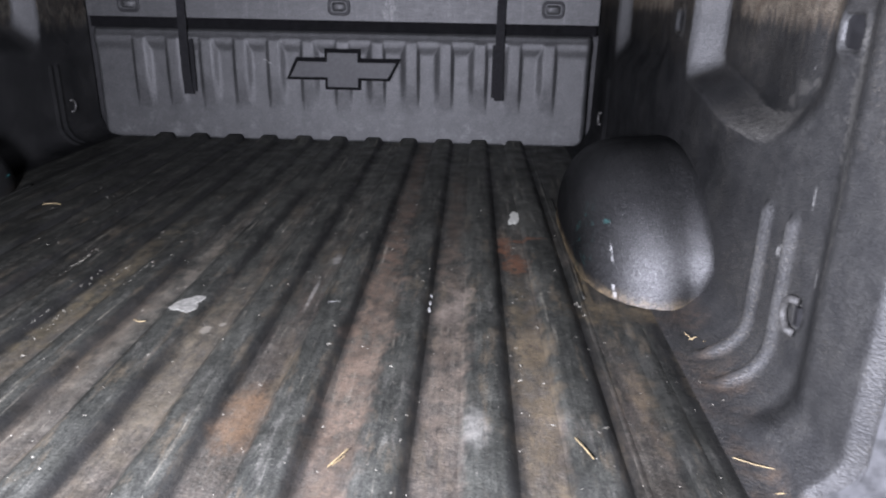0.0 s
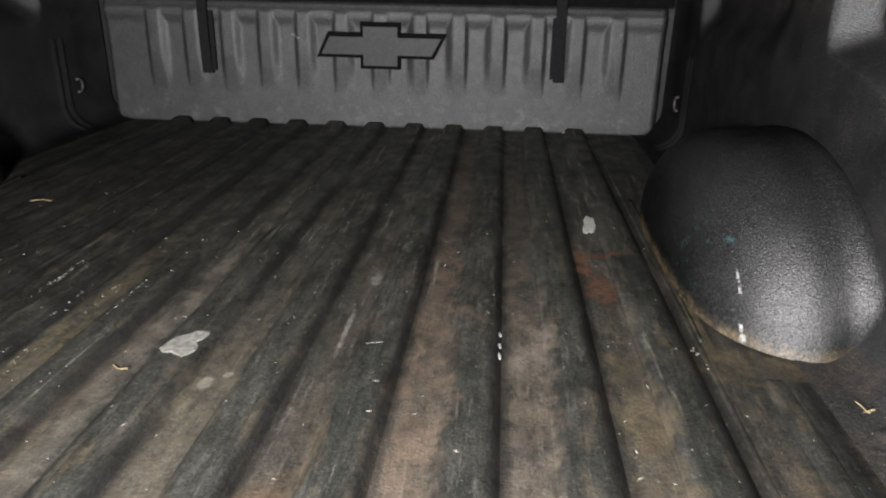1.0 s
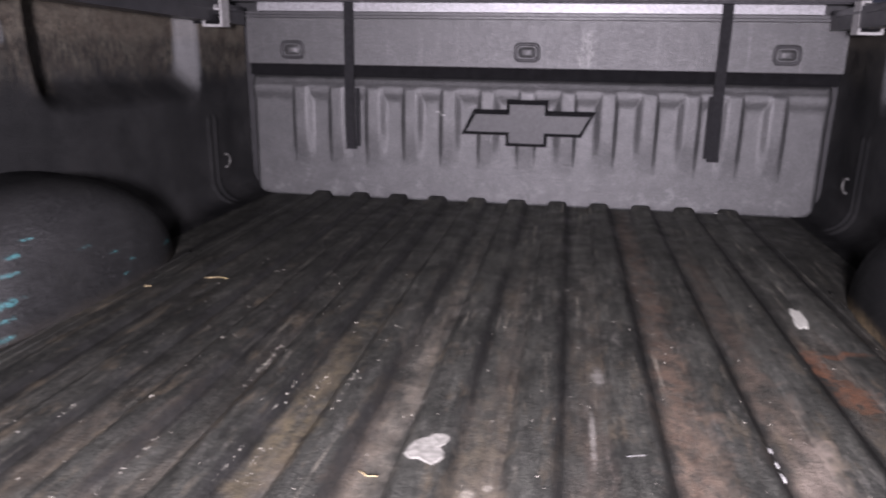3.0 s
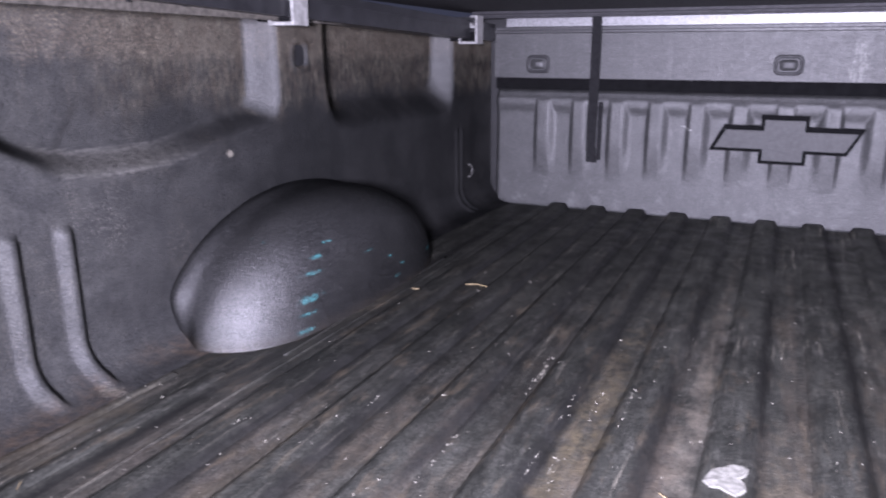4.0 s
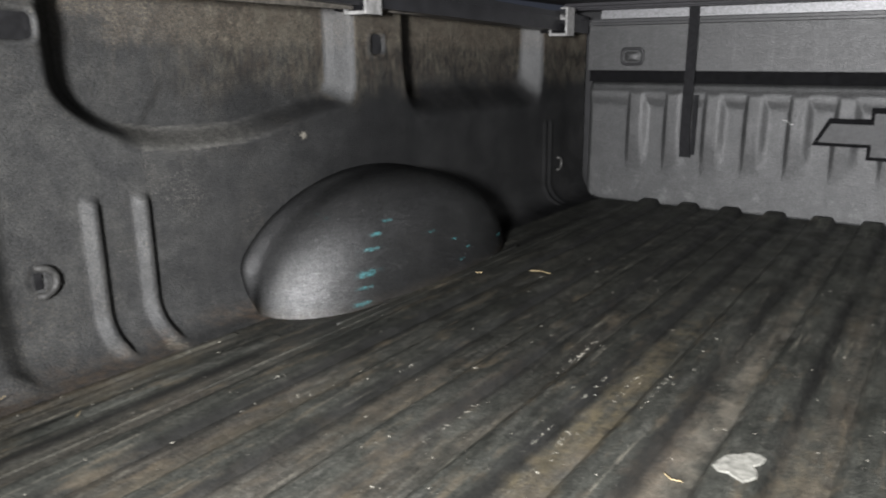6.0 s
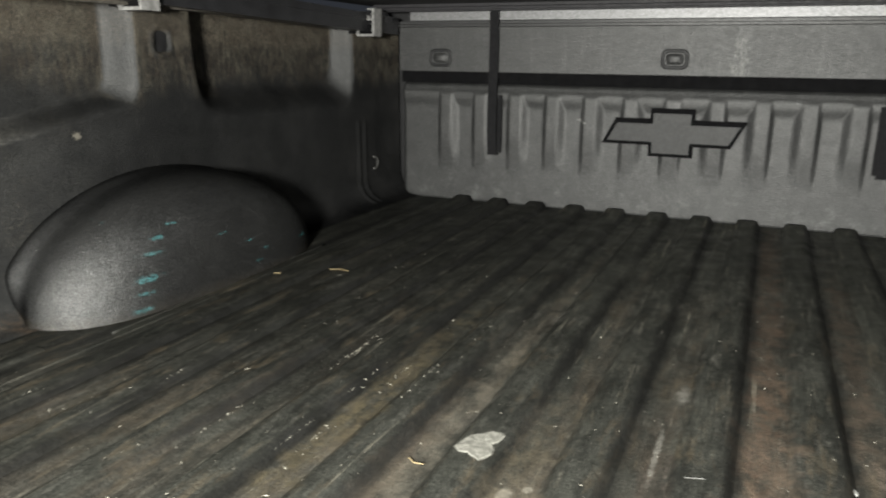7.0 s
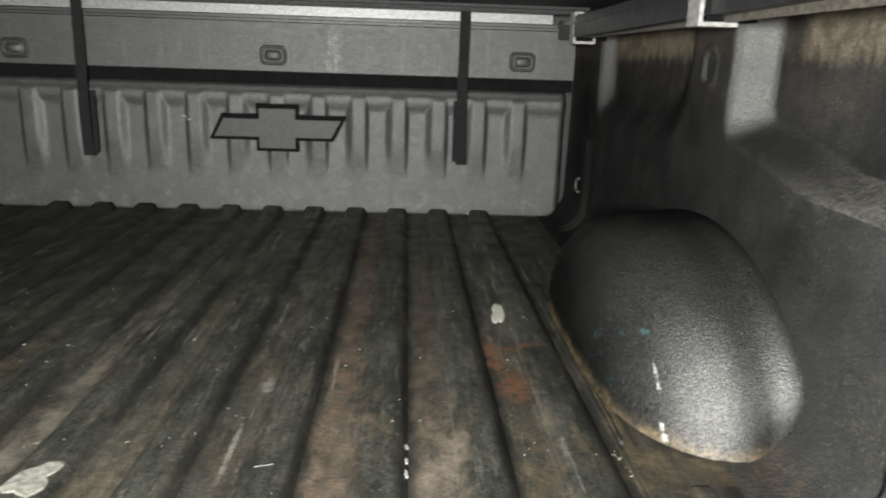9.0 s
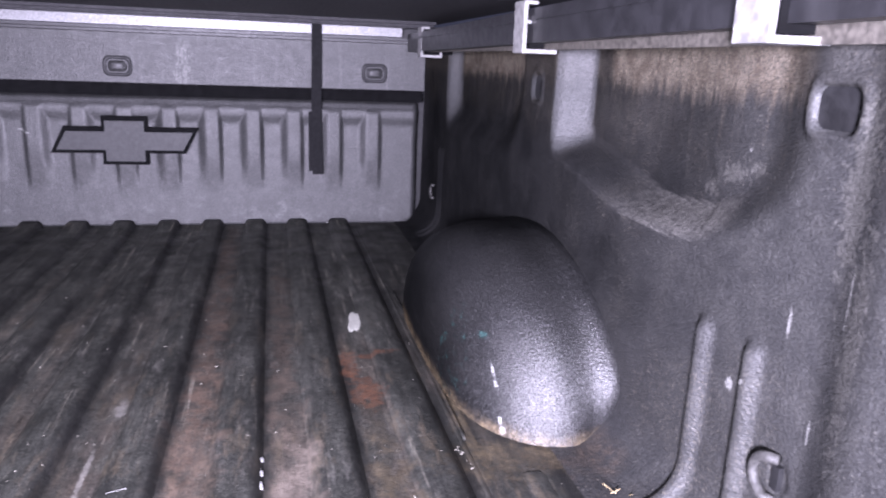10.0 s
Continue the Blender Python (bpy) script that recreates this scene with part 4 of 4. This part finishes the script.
# ---- litter on the floor ----
def flake(name, x, y, z, lx, ly, seed, mat, label, cat, thick=0.002, turn=0.0, lobes=(0.1, 0.1, 0.0)):
    rng = random.Random(seed)
    n = 26
    bm = bmesh.new()
    top, base = [], []
    for i in range(n):
        a = 2 * math.pi * i / n
        r = 0.92 + sum(v * math.cos((k + 2) * a + 0.4 * seed) for k, v in enumerate(lobes)) + 0.16 * (rng.random() - 0.5)
        px, py = lx * r * math.cos(a), ly * r * math.sin(a)
        px, py = px * math.cos(turn) - py * math.sin(turn), px * math.sin(turn) + py * math.cos(turn)
        base.append(bm.verts.new((x + px, y + py, z)))
        top.append(bm.verts.new((x + px * 0.9, y + py * 0.9, z + thick * (0.6 + 0.6 * rng.random()))))
    c = bm.verts.new((x, y, z + thick * 1.2))
    for i in range(n):
        j = (i + 1) % n
        bm.faces.new((base[i], base[j], top[j], top[i]))
        bm.faces.new((top[i], top[j], c))
    ob = part(name, bm, mat)
    tagged(ob, label, cat)
    return ob


flake("paint_flake", 0.000, 0.692, 0.0004, 0.0215, 0.033, 4, M_FLAKE, "pale grey dried paint flake on a floor rib", "paint flake", 0.0010, -0.35, (0.08, 0.20, 0.08))
flake("paint_flake", 0.511, 1.208, FLOOR_Z, 0.0125, 0.054, 0, M_CHIP, "white paint flake in a floor channel", "paint flake", 0.0012, -0.13, (0.0, 0.05, -0.13))
flake("paint_flake", 0.537, 1.986, FLOOR_Z + 0.0065, 0.022, 0.006, 15, M_WHITE, "small white flake at the foot of the head wall", "paint flake", 0.001)
flake("soil_crumb", 0.237, 1.984, FLOOR_Z + 0.0065, 0.006, 0.006, 16, M_RUST, "small orange crumb at the foot of the head wall", "soil crumb", 0.003)
for i, y in enumerate((0.766, 0.738, 0.712)):
    flake("paint_drop", 0.3575, y, FLOOR_Z + 0.0005, 0.0035, 0.0055 + 0.001 * i, 20 + i, M_WHITE, "white paint drop beside a floor rib", "paint drop", 0.002)


def straw(pts, r, label, mat=None):
    ob = part("straw", tube(pts, r * 0.66, 5), mat or M_STRAW)
    tagged(ob, label, "straw", "straws")


Z0 = FLOOR_Z + 0.002
straw([(-0.51, 1.205, Z0), (-0.49, 1.212, Z0 + 0.001), (-0.468, 1.208, Z0), (-0.452, 1.22, Z0)], 0.0010, "crooked orange straw lying on the floor")
straw([(-0.59, 1.135, Z0 + 0.001), (-0.574, 1.14, Z0 + 0.001)], 0.0011, "short pale straw lying on the floor")
straw([(-0.657, 0.384, Z0 + 0.006), (-0.646, 0.371, Z0 + 0.006)], 0.0009, "short yellow straw lying on the floor")
straw([(-0.748, 0.294, Z0 + 0.002), (-0.758, 0.325, Z0 + 0.003), (-0.748, 0.345, Z0 + 0.016)], 0.0009, "bent yellow straw by the rear pillar")
straw([(-0.757, 0.325, Z0 + 0.003), (-0.742, 0.331, Z0 + 0.008), (-0.731, 0.324, Z0 + 0.001)], 0.0008, "bent yellow straw by the rear pillar")
straw([(-0.061, 0.644, Z0), (-0.052, 0.637, Z0), (-0.041, 0.637, Z0 + 0.001)], 0.0009, "curled yellow straw in a floor channel")
straw([(0.279, 0.319, Z0), (0.295, 0.346, Z0 + 0.003)], 0.0010, "split yellow straw in a floor channel")
straw([(0.283, 0.322, Z0), (0.293, 0.338, Z0)], 0.0008, "split yellow straw in a floor channel")
straw([(0.532, 0.374, 0.003), (0.538, 0.358, 0.004), (0.546, 0.338, 0.003)], 0.0010, "orange straw lying on a floor rib")
straw([(0.691, 0.356, Z0 + 0.004), (0.710, 0.343, Z0 + 0.005), (0.729, 0.328, Z0 + 0.010)], 0.0009, "long pale straw near the bed side")
straw([(0.715, 0.303, Z0 + 0.001), (0.729, 0.291, Z0 + 0.012)], 0.0009, "yellow straw near the rear pillar")
straw([(0.205, 0.712, 0.002), (0.224, 0.718, 0.002)], 0.0005, "white sliver lying on a floor rib", M_WHITE)
for k in range(4):
    a = random.Random(70 + k)
    x, y = 0.731 + a.uniform(-0.012, 0.010), 0.628 + a.uniform(-0.012, 0.012)
    straw([(x, y, Z0 + 0.004), (x + a.uniform(-0.010, 0.010), y + a.uniform(-0.010, 0.010), Z0 + 0.010)], 0.0007, "pale straw bits caught by the wheel arch")
straw([(0.738, 0.877, 0.1515), (0.744, 0.868, 0.1475)], 0.0006, "wood splinter lying on the wheel arch")
straw([(0.731, 0.831, 0.1235), (0.735, 0.826, 0.1205)], 0.0006, "wood splinter lying on the wheel arch")


def debris():
    """Sand, chaff and paint crumbs scattered over the floor."""
    rng = random.Random(5)
    verts, faces = [], []

    def bit(x, y, size, long, lift=None):
        ph = (x / RIB + 100.5) % 1.0
        z = 0.0006 if abs(ph - 0.5) < 0.20 and abs(x) < 0.58 else FLOOR_Z + 0.0006 + (0.004 if abs(x) > 0.6 else 0.0)
        if lift is not None:
            z = lift
        elif 0.20 <= abs(ph - 0.5) < 0.28:
            return
        a = rng.uniform(0, math.pi)
        u, v = (size * long * math.cos(a), size * long * math.sin(a)), (-size * math.sin(a), size * math.cos(a))
        i = len(verts)
        for p, q in ((1, 0), (0, 1), (-1, 0), (0, -1)):
            verts.append((x + p * u[0] + q * v[0], y + p * u[1] + q * v[1], z))
        verts.append((x, y, z + size * 0.8))
        faces.extend([(i, i + 1, i + 4), (i + 1, i + 2, i + 4), (i + 2, i + 3, i + 4), (i + 3, i, i + 4)])

    for _ in range(900):
        y = 0.22 + 1.2 * rng.random() ** 1.6
        x = rng.uniform(-0.72, 0.72)
        if abs(x) > 0.59 and y > 0.66:
            continue
        bit(x, y, 0.0004 + 0.0007 * rng.random() ** 3, rng.choice((1, 1.3, 2.5, 4)))
    for x0, y0, x1, y1, k in ((-0.258, 0.846, -0.240, 0.915, 14), (-0.262, 0.905, -0.256, 0.95, 8), (-0.170, 0.60, -0.176, 0.67, 12), (-0.534, 0.592, -0.541, 0.565, 6), (0.595, 0.70, 0.575, 0.80, 10), (-0.165, 0.75, -0.165, 0.86, 8)):
        for _ in range(k):
            u = rng.random()
            bit(x0 + (x1 - x0) * u + rng.gauss(0, 0.002), y0 + (y1 - y0) * u, rng.uniform(0.0005, 0.0010), rng.choice((1.2, 2, 2.5)))
    # crumbs caught along the edges of the ribs
    for x, y0, y1, k, z in ((-0.256, 0.945, 0.773, 16, FLOOR_Z + 0.0005), (-0.1955, 0.854, 0.745, 15, -0.0030), (-0.1955, 0.672, 0.591, 18, -0.0030), (-0.1255, 0.865, 0.739, 14, 0.0003), (-0.4205, 0.709, 0.669, 7, 0.0), (-0.295, 0.685, 0.517, 12, FLOOR_Z + 0.0005)):
        for _ in range(k):
            bit(x + rng.gauss(0, 0.0012), y0 + (y1 - y0) * rng.random(), rng.uniform(0.0005, 0.0011), rng.choice((1.2, 2, 3)), z)
    me = bpy.data.meshes.new("debris")
    me.from_pydata(verts, [], faces)
    me.materials.append(M_WHITE_BITS)
    tagged(new("debris", me), "scattered sand, chaff and paint crumbs on the floor", "debris", kind="stuff")


debris()
